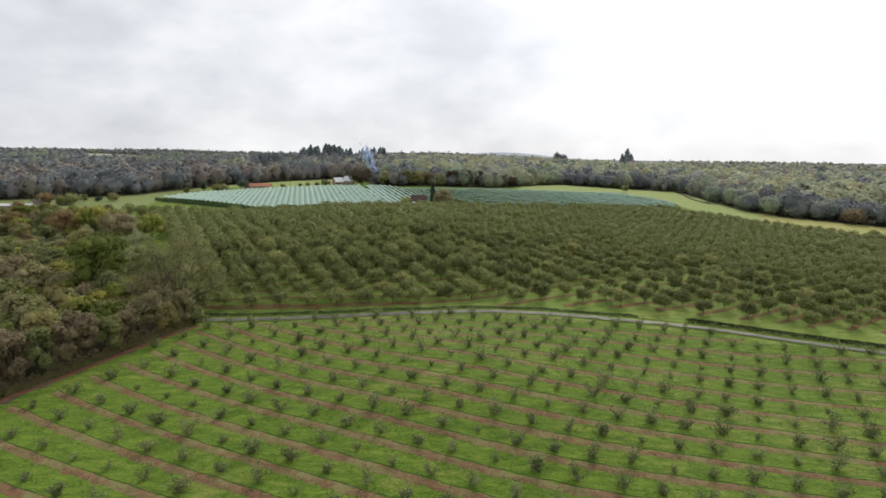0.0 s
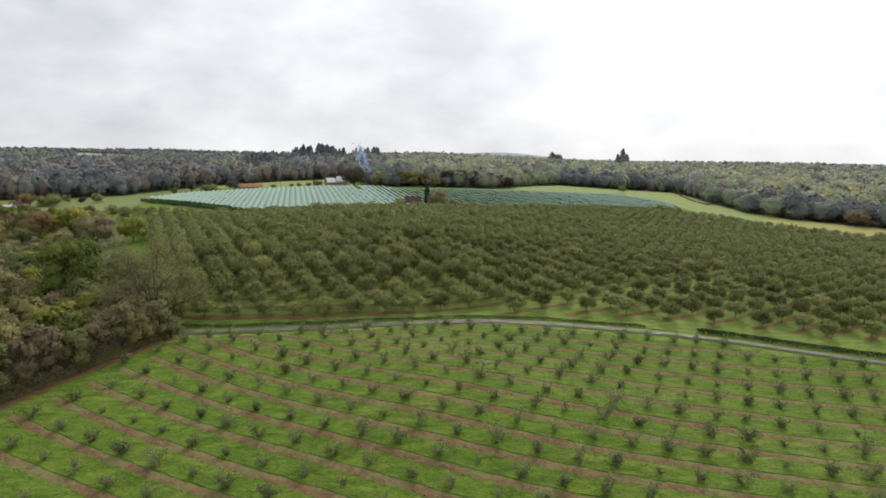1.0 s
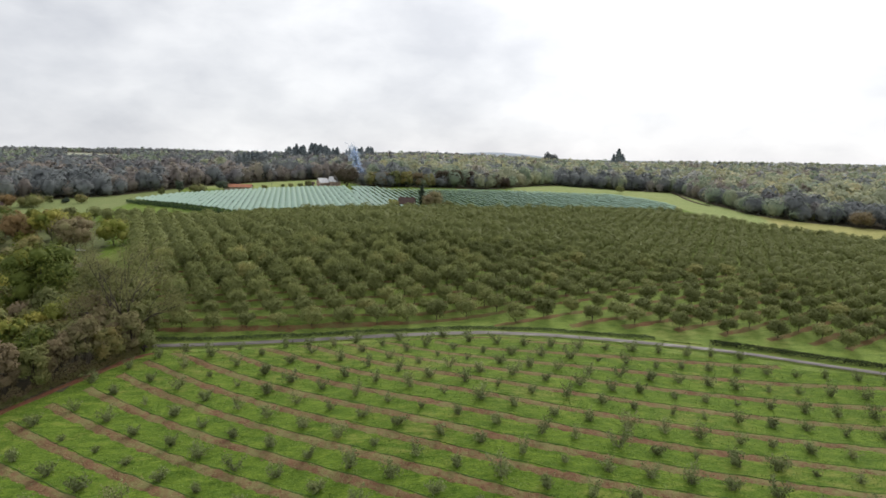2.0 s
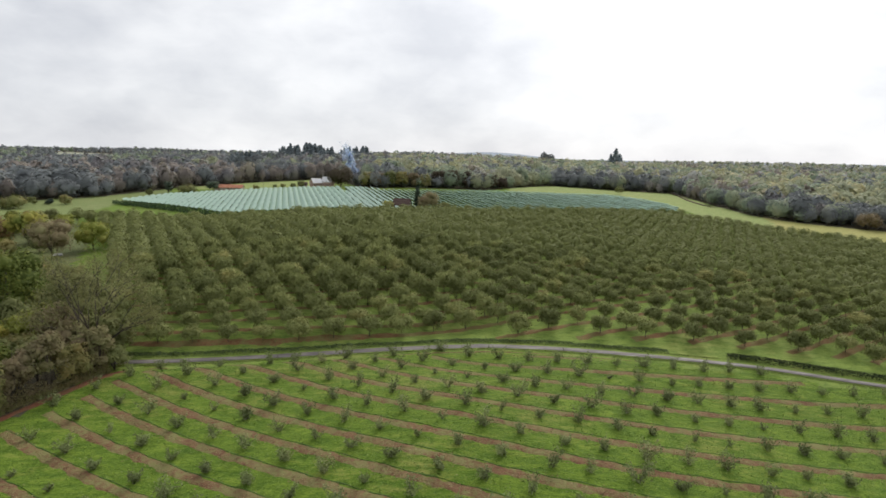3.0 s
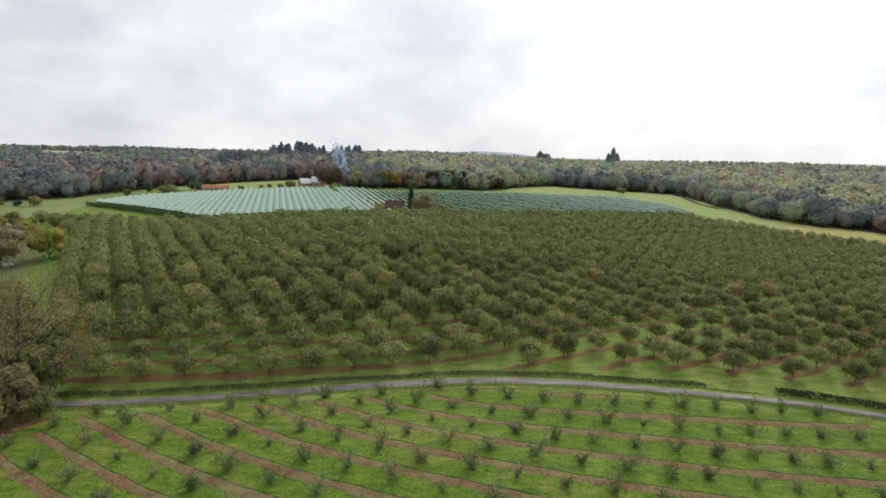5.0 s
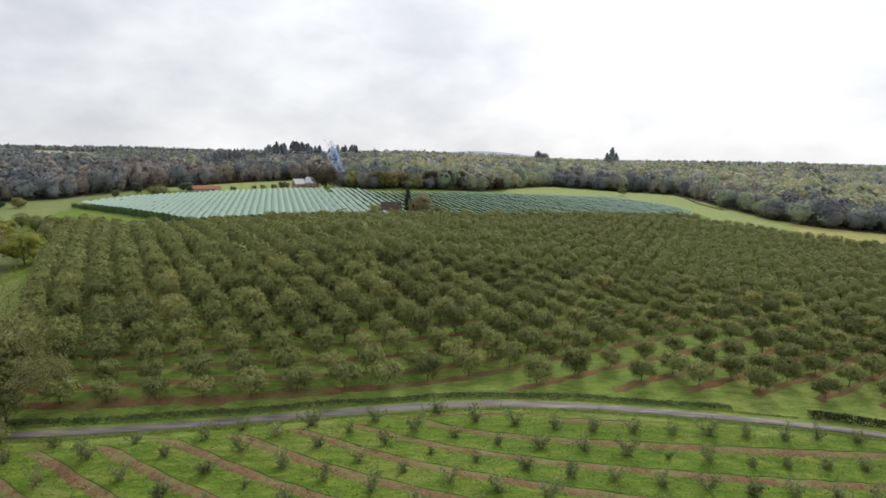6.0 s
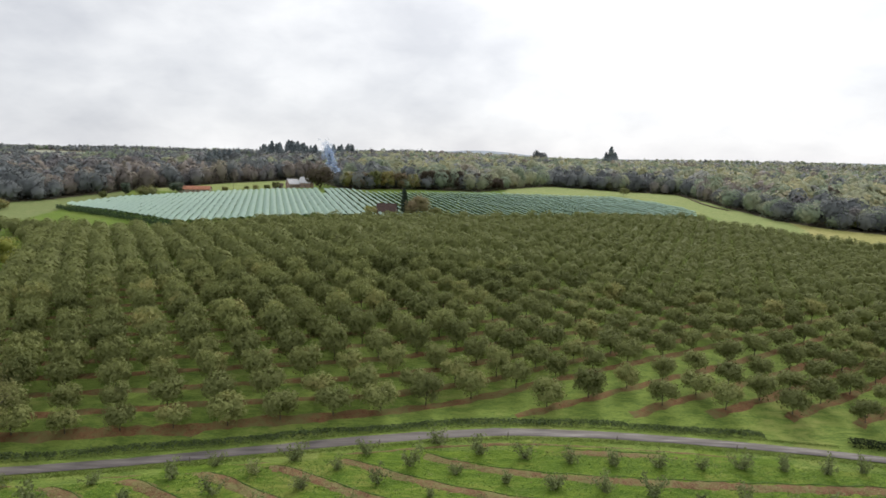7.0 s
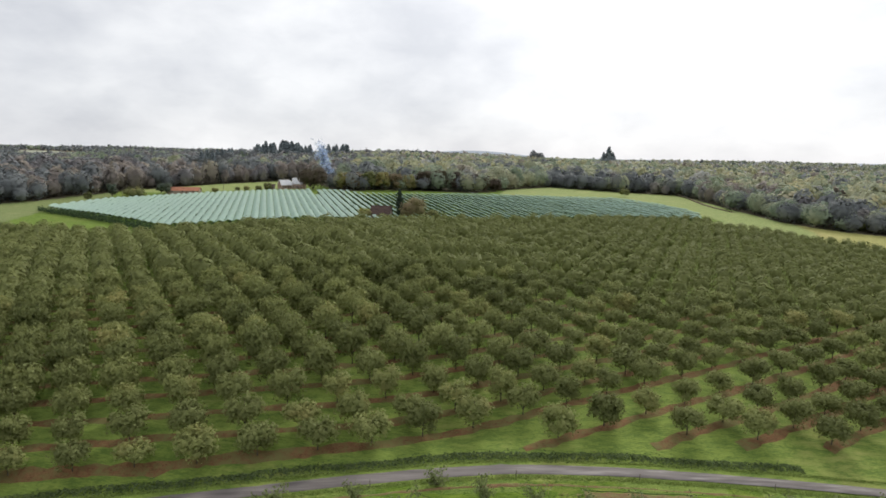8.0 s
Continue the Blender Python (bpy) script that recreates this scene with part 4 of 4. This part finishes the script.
LEAF_FRUIT = leaf_material("fruit_leaf", (0.04, 0.075, 0.034), (0.105, 0.155, 0.07), (0.13, 0.15, 0.07), 0.08)
cover = empty("hail_net", -120, 500, gz(-120, 500))
tagged(cover, "pale green-white hail nets stretched over fruit rows", "hail net")
cover_inv = cover.matrix_basis.inverted()
thin_nets = empty("rolled_net", 80, 540, gz(80, 540))
tagged(thin_nets, "narrow white nets rolled along dark green fruit rows", "hail net")
thin_inv = thin_nets.matrix_basis.inverted()
for k in range(-60, 90):
    w = k * ROW
    got = spans(NETTED, w)
    if got:
        net_panel(w, *got, 2.05, 4.5, 1.05, cover).matrix_parent_inverse = cover_inv
    got = spans(HALF_NETTED, w)
    if got:
        net_panel(w, *got, 0.30 + 1.60 * float(smooth(120, 56, w)), 4.0, 0.45, thin_nets).matrix_parent_inverse = thin_inv
fruit_rows("fruit_hedges", NETTED, "dark green fruit tree rows below the hail nets", 1.1, 3.4, 3.0)
fruit_rows("fruit_hedges_open", HALF_NETTED, "dark green fruit tree rows with rolled nets", 1.6, 3.6, 5.0)
# shaded outer rows along the net's lower side
edge = np.linspace(0, 1, 2400)
ex = -127 + (-260 + 127) * edge - 2.0
ey = 412 + (535 - 412) * edge - 1.5
pts = np.column_stack([ex + rng.normal(0, 0.8, 2400), ey + rng.normal(0, 0.8, 2400)])
pts = np.column_stack([pts, ground(pts[:, 0], pts[:, 1]) + rng.uniform(0.2, 1.0, 2400) * (3.0 + 0.9 * np.sin(edge * 190))])
v, q = leaf_quads(rng, pts, np.repeat([[-0.3, -0.4, 0.3]], 2400, 0), 0.5)
tagged(mesh_object("net_edge_hedge", v, q, LEAF_FRUIT), "dark green hedge row along the net's edge", "hedge", kind="stuff")

# ---------------------------------------------------------------- woods
rng = np.random.default_rng(33)
NO_WOOD = (np.zeros((0, 3)), np.zeros((0, 4), int))


def wood_places(lo, hi, gap, reach=0.83):
    """Jittered places inside the woods between two distances from the start."""
    X, Y = np.meshgrid(np.arange(-hi, hi, gap), np.arange(150, hi, gap))
    X = (X + rng.uniform(-0.45, 0.45, X.shape) * gap).ravel()
    Y = (Y + rng.uniform(-0.45, 0.45, Y.shape) * gap).ravel()
    r = np.hypot(X, Y)
    ok = inside(X, Y, WOOD_LINE) & (r >= lo) & (r < hi) & (np.abs(X) < reach * Y + 40)
    bearing = np.degrees(np.arctan2(X, Y - 110))
    ok &= ~((bearing > -20.6) & (bearing < -16.8) & (r > 860) & (r < 1330))            # the ploughed field
    ok &= ~((bearing > -32.6) & (bearing < -27.5) & (r > 2080) & (r < 3000))               # pale fields far in the west
    return X[ok], Y[ok]


def edge_distance(x, y):
    best = np.full(len(x), 1e9)
    pts = WOOD_LINE[:-2]
    for (x0, y0), (x1, y1) in zip(pts[:-1], pts[1:]):
        t = np.clip(((x - x0) * (x1 - x0) + (y - y0) * (y1 - y0)) / ((x1 - x0) ** 2 + (y1 - y0) ** 2), 0, 1)
        best = np.minimum(best, np.hypot(x - x0 - t * (x1 - x0), y - y0 - t * (y1 - y0)))
    return best


SPECIES = [("brown", WOOD_BROWN), ("olive", WOOD_OLIVE), ("green", WOOD_GREEN), ("yellow", WOOD_YELLOW), ("dark", WOOD_DARK), ("bare grey", WOOD_GREY), ("pale", WOOD_HAZED)]
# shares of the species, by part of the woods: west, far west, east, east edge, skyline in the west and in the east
# the pale share stands in for haze, most of all on the eastern skyline
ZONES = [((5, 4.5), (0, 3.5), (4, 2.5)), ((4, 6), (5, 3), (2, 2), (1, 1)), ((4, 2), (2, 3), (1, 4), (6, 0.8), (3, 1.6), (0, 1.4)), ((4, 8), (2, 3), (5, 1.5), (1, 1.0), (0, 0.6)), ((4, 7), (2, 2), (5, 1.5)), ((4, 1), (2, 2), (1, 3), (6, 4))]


def plant(name, x, y, scale, leaves, size, trunks, note):
    """Shares places out among species: greyer and browner in the west, greener and yellower in the east."""
    patch = np.sin(x / 95 + 1.3 * np.sin(y / 130)) * np.sin(y / 84 + 0.7) + 0.4 * np.sin(x / 41 + y / 57) + rng.normal(0, 0.6, len(x))
    q = np.clip(0.5 + 0.36 * patch, 0, 0.999)
    r, edge = np.hypot(x, y), edge_distance(x, y)
    zone = np.where(x < -110 + 0.05 * y, 0, 2)
    zone = np.where((zone == 0) & (r > 900 + 60 * np.sin(x / 90)), 1, zone)
    zone = np.where((zone == 2) & (edge < 48 + 20 * np.sin(x / 37)) & (x > 150), 3, zone)
    zone = np.where(r > 1650, np.where(x < 0.08 * y, 4, 5), zone)
    kind = np.zeros(len(x), int)
    for z, shares in enumerate(ZONES):
        names, parts = zip(*shares)
        at = zone == z
        kind[at] = np.array(names)[np.searchsorted(np.cumsum(parts) / sum(parts), q[at])]
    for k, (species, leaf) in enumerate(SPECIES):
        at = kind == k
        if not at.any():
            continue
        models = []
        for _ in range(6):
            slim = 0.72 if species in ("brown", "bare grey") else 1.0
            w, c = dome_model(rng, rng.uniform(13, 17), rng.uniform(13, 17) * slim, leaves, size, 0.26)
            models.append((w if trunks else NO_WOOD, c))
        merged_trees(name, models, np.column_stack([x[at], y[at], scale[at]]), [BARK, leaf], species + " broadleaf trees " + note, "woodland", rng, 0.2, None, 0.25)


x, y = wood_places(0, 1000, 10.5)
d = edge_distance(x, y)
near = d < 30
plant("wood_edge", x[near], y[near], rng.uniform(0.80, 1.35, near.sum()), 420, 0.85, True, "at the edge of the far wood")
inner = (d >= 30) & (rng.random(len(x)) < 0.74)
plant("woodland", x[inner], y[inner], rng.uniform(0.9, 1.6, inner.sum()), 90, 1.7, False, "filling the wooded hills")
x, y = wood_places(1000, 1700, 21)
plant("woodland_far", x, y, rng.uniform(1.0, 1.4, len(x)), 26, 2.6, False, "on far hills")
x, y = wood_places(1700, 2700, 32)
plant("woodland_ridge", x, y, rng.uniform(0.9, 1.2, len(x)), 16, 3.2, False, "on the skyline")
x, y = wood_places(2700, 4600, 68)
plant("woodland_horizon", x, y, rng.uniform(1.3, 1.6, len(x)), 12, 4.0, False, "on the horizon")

# broad dark trees that stand over the western woods
for x, y, h, w in ((-666, 1169, 20, 34), (-533, 1130, 22, 36), (-472, 1128, 26, 42), (-452, 1110, 25, 38), (-423, 1100, 22, 30), (-462, 1240, 22, 40), (-440, 1410, 24, 40), (-322, 1246, 27, 30), (-306, 1270, 25, 26), (-338, 1222, 22, 26), (938, 1500, 36, 26), (956, 1506, 40, 30), (974, 1500, 34, 26), (300, 1580, 34, 24), (316, 1585, 31, 24)):
    thing_tree("broadleaf_tree", dome_model(rng, h, w, 520, 1.7, 0.26), WOOD_DARK, x, y, rng.uniform(0, 360), "broad dark tree rising over the bare woods", "tree", "dark trees over the far woods")

# stands of conifers that rise over the skyline
conifers = [conifer_model(rng, rng.uniform(26, 33), rng.uniform(22, 28), 460, 1.8, 0.25, 0.75) for _ in range(4)]


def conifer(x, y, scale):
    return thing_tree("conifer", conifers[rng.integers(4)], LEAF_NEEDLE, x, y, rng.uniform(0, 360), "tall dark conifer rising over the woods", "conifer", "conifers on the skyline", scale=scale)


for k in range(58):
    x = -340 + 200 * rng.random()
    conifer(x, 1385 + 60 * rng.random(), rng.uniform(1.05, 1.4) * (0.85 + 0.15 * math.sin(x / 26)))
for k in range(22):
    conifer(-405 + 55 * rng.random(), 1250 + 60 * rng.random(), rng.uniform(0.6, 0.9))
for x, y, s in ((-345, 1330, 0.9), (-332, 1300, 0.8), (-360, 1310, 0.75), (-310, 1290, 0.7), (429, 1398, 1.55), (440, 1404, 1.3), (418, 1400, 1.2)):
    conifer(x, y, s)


# ---------------------------------------------------------------- farm
rng = np.random.default_rng(55)
WALL = make_plain("limewash", (0.50, 0.43, 0.38), (0.66, 0.60, 0.54), 0.5, 0.9)
STONE = make_plain("rubble_stone", (0.24, 0.20, 0.16), (0.40, 0.34, 0.28), 1.2, 0.9, 0.2, 0.0, 0.8, 0.05)
SLATE = make_plain("slate_roof", (0.52, 0.52, 0.54), (0.70, 0.70, 0.72), 0.9, 0.40, 0.5)
TILE = make_plain("clay_tile", (0.30, 0.125, 0.075), (0.50, 0.235, 0.150), 0.8, 0.85, 0.2, 0.0, 0.8, 0.05)
BROWN_TILE = make_plain("weathered_tile", (0.060, 0.040, 0.036), (0.115, 0.078, 0.066), 0.8, 0.85, 0.2, 0.0, 0.8, 0.05)
GLASS = make_plain("window_glass", (0.03, 0.035, 0.04), (0.05, 0.055, 0.06), 1.0, 0.12, 0.5)
DOOR_WOOD = make_plain("painted_door", (0.10, 0.07, 0.05), (0.16, 0.12, 0.09), 2.0, 0.6)


def block(bm, x0, x1, y0, y1, z0, z1):
    bmesh.ops.create_cube(bm, size=1.0, matrix=Matrix.Translation(((x0 + x1) / 2, (y0 + y1) / 2, (z0 + z1) / 2)) @ Matrix.Diagonal((x1 - x0, y1 - y0, z1 - z0, 1)))


def gable_walls(length, depth, eaves, ridge):
    """Walls of a gabled house, with pointed ends."""
    bm = bmesh.new()
    l, d = length / 2, depth / 2
    ring = [(-d, -0.6), (d, -0.6), (d, eaves), (0, ridge), (-d, eaves)]
    a = [bm.verts.new((-l, y, z)) for y, z in ring]
    b = [bm.verts.new((l, y, z)) for y, z in ring]
    bm.faces.new(a[::-1])
    bm.faces.new(b)
    for i in range(5):
        j = (i + 1) % 5
        bm.faces.new((a[i], a[j], b[j], b[i]))
    bmesh.ops.recalc_face_normals(bm, faces=bm.faces)
    return bm


def roof_slope(length, depth, eaves, ridge, side, over=0.45, thick=0.22):
    """One pitched roof slope: a thick sheet, stepped in courses."""
    bm = bmesh.new()
    l, d = length / 2 + over, depth / 2
    fall = (ridge - eaves) / d
    profile = []
    for c in range(7):
        y0, y1 = (d + over) * c / 7, (d + over) * (c + 1) / 7
        profile += [(y0, ridge - fall * y0 + 0.08), (y1, ridge - fall * y1 + 0.14)]
    profile += [(d + over, ridge - fall * (d + over) + 0.08 - thick), (0.0, ridge + 0.08 - thick)]
    a = [bm.verts.new((-l, side * y, z)) for y, z in profile]
    b = [bm.verts.new((l, side * y, z)) for y, z in profile]
    for i in range(len(a)):
        k = (i + 1) % len(a)
        bm.faces.new((a[i], a[k], b[k], b[i]))
    bm.faces.new(a)
    bm.faces.new(b[::-1])
    bmesh.ops.recalc_face_normals(bm, faces=bm.faces)
    return bm


def window(parent, x, y, z, w=1.0, h=1.3, turn=0):
    bm = bmesh.new()
    for x0, x1, z0, z1 in ((-w / 2 - 0.1, -w / 2, -h / 2, h / 2), (w / 2, w / 2 + 0.1, -h / 2, h / 2), (-w / 2 - 0.1, w / 2 + 0.1, h / 2, h / 2 + 0.1), (-w / 2 - 0.15, w / 2 + 0.15, -h / 2 - 0.12, -h / 2), (-0.03, 0.03, -h / 2, h / 2)):
        block(bm, x0, x1, -0.07, 0.05, z0, z1)
    frame_ob = part("window", bm, WALL, parent)
    frame_ob.matrix_basis = pose(x, y, z, 0, 0, turn)
    bm = bmesh.new()
    block(bm, -w / 2, w / 2, -0.03, 0.03, -h / 2, h / 2)
    part("pane", bm, GLASS, frame_ob)


def gabled_house(name, x, y, turn, length, depth, eaves, ridge, wall, roof, label, category, openings=3, chimney=True):
    root = empty(name, x, y, gz(x, y), turn)
    part("wall", gable_walls(length, depth, eaves, ridge), wall, root)
    for side in (-1, 1):
        r = part("roof", roof_slope(length, depth, eaves, ridge, side), roof, root)
        if chimney and side == 1:
            bm = bmesh.new()
            block(bm, length * 0.3 - 0.4, length * 0.3 + 0.4, -0.4, 0.4, ridge - 0.5, ridge + 1.3)
            block(bm, length * 0.3 - 0.5, length * 0.3 + 0.5, -0.5, 0.5, ridge + 1.3, ridge + 1.45)
            part("chimney", bm, STONE, r)
    for k in range(openings):
        wx = -length / 2 + (k + 0.5) * length / max(1, openings)
        window(root, wx, -depth / 2 - 0.02, 1.6)
        if eaves > 4.5:
            window(root, wx, -depth / 2 - 0.02, 4.3)
    bm = bmesh.new()
    block(bm, -0.5, 0.5, -0.06, 0.06, 0.0, 2.1)
    door = part("door", bm, DOOR_WOOD, root)
    door.matrix_basis = pose(length * 0.12, -depth / 2 - 0.03, 0)
    window(root, -length / 2 - 0.02, 0, eaves - 0.6, 1.0, 1.2, 90)
    return tagged(root, label, category)


BRICK = make_plain("faded_brick", (0.30, 0.20, 0.165), (0.48, 0.36, 0.31), 0.7, 0.9)
gabled_house("farmhouse", -117, 652, 40, 10, 7.5, 3.8, 8.0, BRICK, SLATE, "faded brick farmhouse with a pale slate gabled roof", "house", 4)
gabled_house("farmhouse_wing", -105, 655, -16, 11, 7.5, 4.6, 9.4, BRICK, SLATE, "faded brick farmhouse wing with a steep slate roof", "house", 3)
gabled_house("long_barn", -197, 627, 4, 26, 9, 2.6, 5.2, STONE, TILE, "long low stone barn with an orange-red tiled roof", "barn", 3, False)
gabled_house("lean_shed", -130, 650, 14, 9, 6, 2.6, 4.4, STONE, BROWN_TILE, "low dark shed beside the farmhouse", "shed", 2, False)
gabled_house("orchard_hut", -19, 446, -8, 11, 9, 4.0, 8.6, STONE, BROWN_TILE, "stone hut with a dark brown tiled roof among trees", "hut", 2, False)
gabled_house("roadside_shed", -343, 468, 12, 26, 6, 2.0, 3.2, STONE, SLATE, "long low stone shed with a pale slate roof", "shed", 3, False)
gabled_house("cottage", -330, 476, 70, 8, 6, 3.0, 5.4, WALL, BROWN_TILE, "small pale cottage with a tiled roof", "house", 2)

# trees about the farm
wood_tree("umber", -90, 641, 20, 26, 3600, 0.85, 0.5)
cypress = conifer_model(rng, 18, 6.2, 1500, 0.5, 0.2, 0.35)
thing_tree("cypress", cypress, LEAF_DARK, -8.5, 446, 0, "dark narrow cypress beside the hut", "conifer")
wood_tree("brown", -1.5, 447, 14, 17, 2600, 0.42, 0.4)
wood_tree("olive", 10, 446, 8, 8, 800, 0.5, 0.5)
wood_tree("olive", -28, 443, 7, 7, 700, 0.5, 0.5)
wood_tree("yellow", -30, 455, 6, 8, 600, 0.5, 0.4)
for k, (x, y, h, w) in enumerate(((-62, 640, 17, 14), (-52, 638, 18, 15), (-40, 636, 19, 15), (-28, 637, 18, 15), (-16, 638, 17, 14), (-4, 640, 16, 13), (10, 650, 20, 16), (24, 652, 21, 17), (38, 654, 21, 17), (52, 656, 20, 17), (66, 662, 17, 15), (78, 672, 13, 12))):
    wood_tree("olive" if k in (0, 2, 3) else ("brown" if k < 6 else "umber"), x, y, h, w, 1300, 0.7, 0.6)
for x, y, h in ((-138, 642, 4), (-148, 640, 3.5), (-156, 641, 3), (-131, 648, 6), (-172, 630, 4)):
    wood_tree("olive", x, y, h, h * 1.5, 350, 0.5, 0.3)


def utility_pole(x, y, h=8.0):
    root = empty("utility_pole", x, y, gz(x, y))
    bm = bmesh.new()
    bmesh.ops.create_cone(bm, cap_ends=True, segments=8, radius1=0.17, radius2=0.11, depth=h, matrix=pose(0, 0, h / 2 - 0.3))
    part("pole", bm, POST, root)
    bm = bmesh.new()
    block(bm, -0.8, 0.8, -0.06, 0.06, h - 1.0, h - 0.85)
    part("crossarm", bm, POST, root)
    return tagged(root, "plain wooden utility pole", "pole", "utility poles")


for x, y in ((-164, 628), (-50.5, 532), (-88, 596), (-236, 600)):
    utility_pole(x, y)

# smoke of a garden fire behind the farmhouse
mat, n = material("wood_smoke")
at = n.add("ShaderNodeNewGeometry").outputs["Position"]
curl = n.noise(at, 0.22, 5.0, 0.65, 1.2)
veil = n.add("ShaderNodeBsdfDiffuse", {"Color": (0.52, 0.63, 0.82, 1.0)})
veil2 = n.add("ShaderNodeBsdfTranslucent", {"Color": (0.52, 0.63, 0.82, 1.0)})
body = n.add("ShaderNodeMixShader", {0: 0.5, 1: veil.outputs[0], 2: veil2.outputs[0]})
gap = n.add("ShaderNodeBsdfTransparent")
fac = n.remap(curl, 0.36, 0.66, 0.05, 0.42)
mixed = n.add("ShaderNodeMixShader", {0: fac, 1: gap.outputs[0], 2: body.outputs[0]})
n.add("ShaderNodeOutputMaterial", {"Surface": mixed.outputs[0]})
SMOKE = mat
t = rng.random(760) ** 0.8
r = 1.0 + 4.6 * t ** 0.9
pts = np.stack([-14 * t ** 1.6 + 2.2 * np.sin(t * 9), 3 * np.sin(t * 5), 1 + 37 * t], -1) + rng.normal(size=(760, 3)) * r[:, None] * 0.55
v, q = leaf_quads(rng, pts, np.repeat([[0, -0.6, 0.2]], 760, 0), 2.0, 0.1, 0.5)
smoke = mesh_object("smoke_plume", v, q, SMOKE)
smoke.matrix_basis = pose(-76, 668, gz(-76, 668))
tagged(smoke, "thin blue-white smoke plume from a garden fire", "smoke")

# ---------------------------------------------------------------- cars by the wood
RUBBER = make_plain("tyre_rubber", (0.02, 0.02, 0.02), (0.035, 0.035, 0.035), 4.0, 0.8)


def car(x, y, turn, paint, label):
    root = empty("car", x, y, gz(x, y) + 0.08, turn)
    bm = bmesh.new()
    outline = [(-2.05, 0.35), (-2.1, 0.75), (-1.95, 0.95), (-1.2, 1.02), (-0.55, 1.45), (0.85, 1.47), (1.55, 1.05), (2.0, 0.95), (2.1, 0.6), (2.05, 0.35)]
    a = [bm.verts.new((px, -0.85 + 0.12 * (pz > 1.1), pz)) for px, pz in outline]
    b = [bm.verts.new((px, 0.85 - 0.12 * (pz > 1.1), pz)) for px, pz in outline]
    bm.faces.new(a)
    bm.faces.new(b[::-1])
    for i in range(len(a)):
        j = (i + 1) % len(a)
        bm.faces.new((a[j], a[i], b[i], b[j]))
    bmesh.ops.recalc_face_normals(bm, faces=bm.faces)
    part("body", bm, paint, root)
    for side in (-1, 1):
        bm = bmesh.new()
        block(bm, -0.5, 0.9, side * 0.80 - 0.02, side * 0.80 + 0.02, 1.06, 1.36)
        part("side_window", bm, GLASS, root)
        for wx in (-1.3, 1.3):
            bm = bmesh.new()
            bmesh.ops.create_cone(bm, cap_ends=True, segments=16, radius1=0.32, radius2=0.32, depth=0.2, matrix=pose(wx, side * 0.8, 0.32, 90, 0, 0))
            part("wheel", bm, RUBBER, root)
    return tagged(root, label, "car", "cars parked by the wood")


car(-188, 316, 20, make_plain("dark_paint", (0.02, 0.022, 0.028), (0.03, 0.032, 0.04), 1.0, 0.25, 0.5), "dark parked car on grass by trees")
car(-171, 311, 35, make_plain("white_paint", (0.75, 0.75, 0.75), (0.82, 0.82, 0.82), 1.0, 0.25, 0.5), "white parked car on grass by trees")

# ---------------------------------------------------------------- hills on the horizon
# aerial haze is mixed into the hills' own base colour
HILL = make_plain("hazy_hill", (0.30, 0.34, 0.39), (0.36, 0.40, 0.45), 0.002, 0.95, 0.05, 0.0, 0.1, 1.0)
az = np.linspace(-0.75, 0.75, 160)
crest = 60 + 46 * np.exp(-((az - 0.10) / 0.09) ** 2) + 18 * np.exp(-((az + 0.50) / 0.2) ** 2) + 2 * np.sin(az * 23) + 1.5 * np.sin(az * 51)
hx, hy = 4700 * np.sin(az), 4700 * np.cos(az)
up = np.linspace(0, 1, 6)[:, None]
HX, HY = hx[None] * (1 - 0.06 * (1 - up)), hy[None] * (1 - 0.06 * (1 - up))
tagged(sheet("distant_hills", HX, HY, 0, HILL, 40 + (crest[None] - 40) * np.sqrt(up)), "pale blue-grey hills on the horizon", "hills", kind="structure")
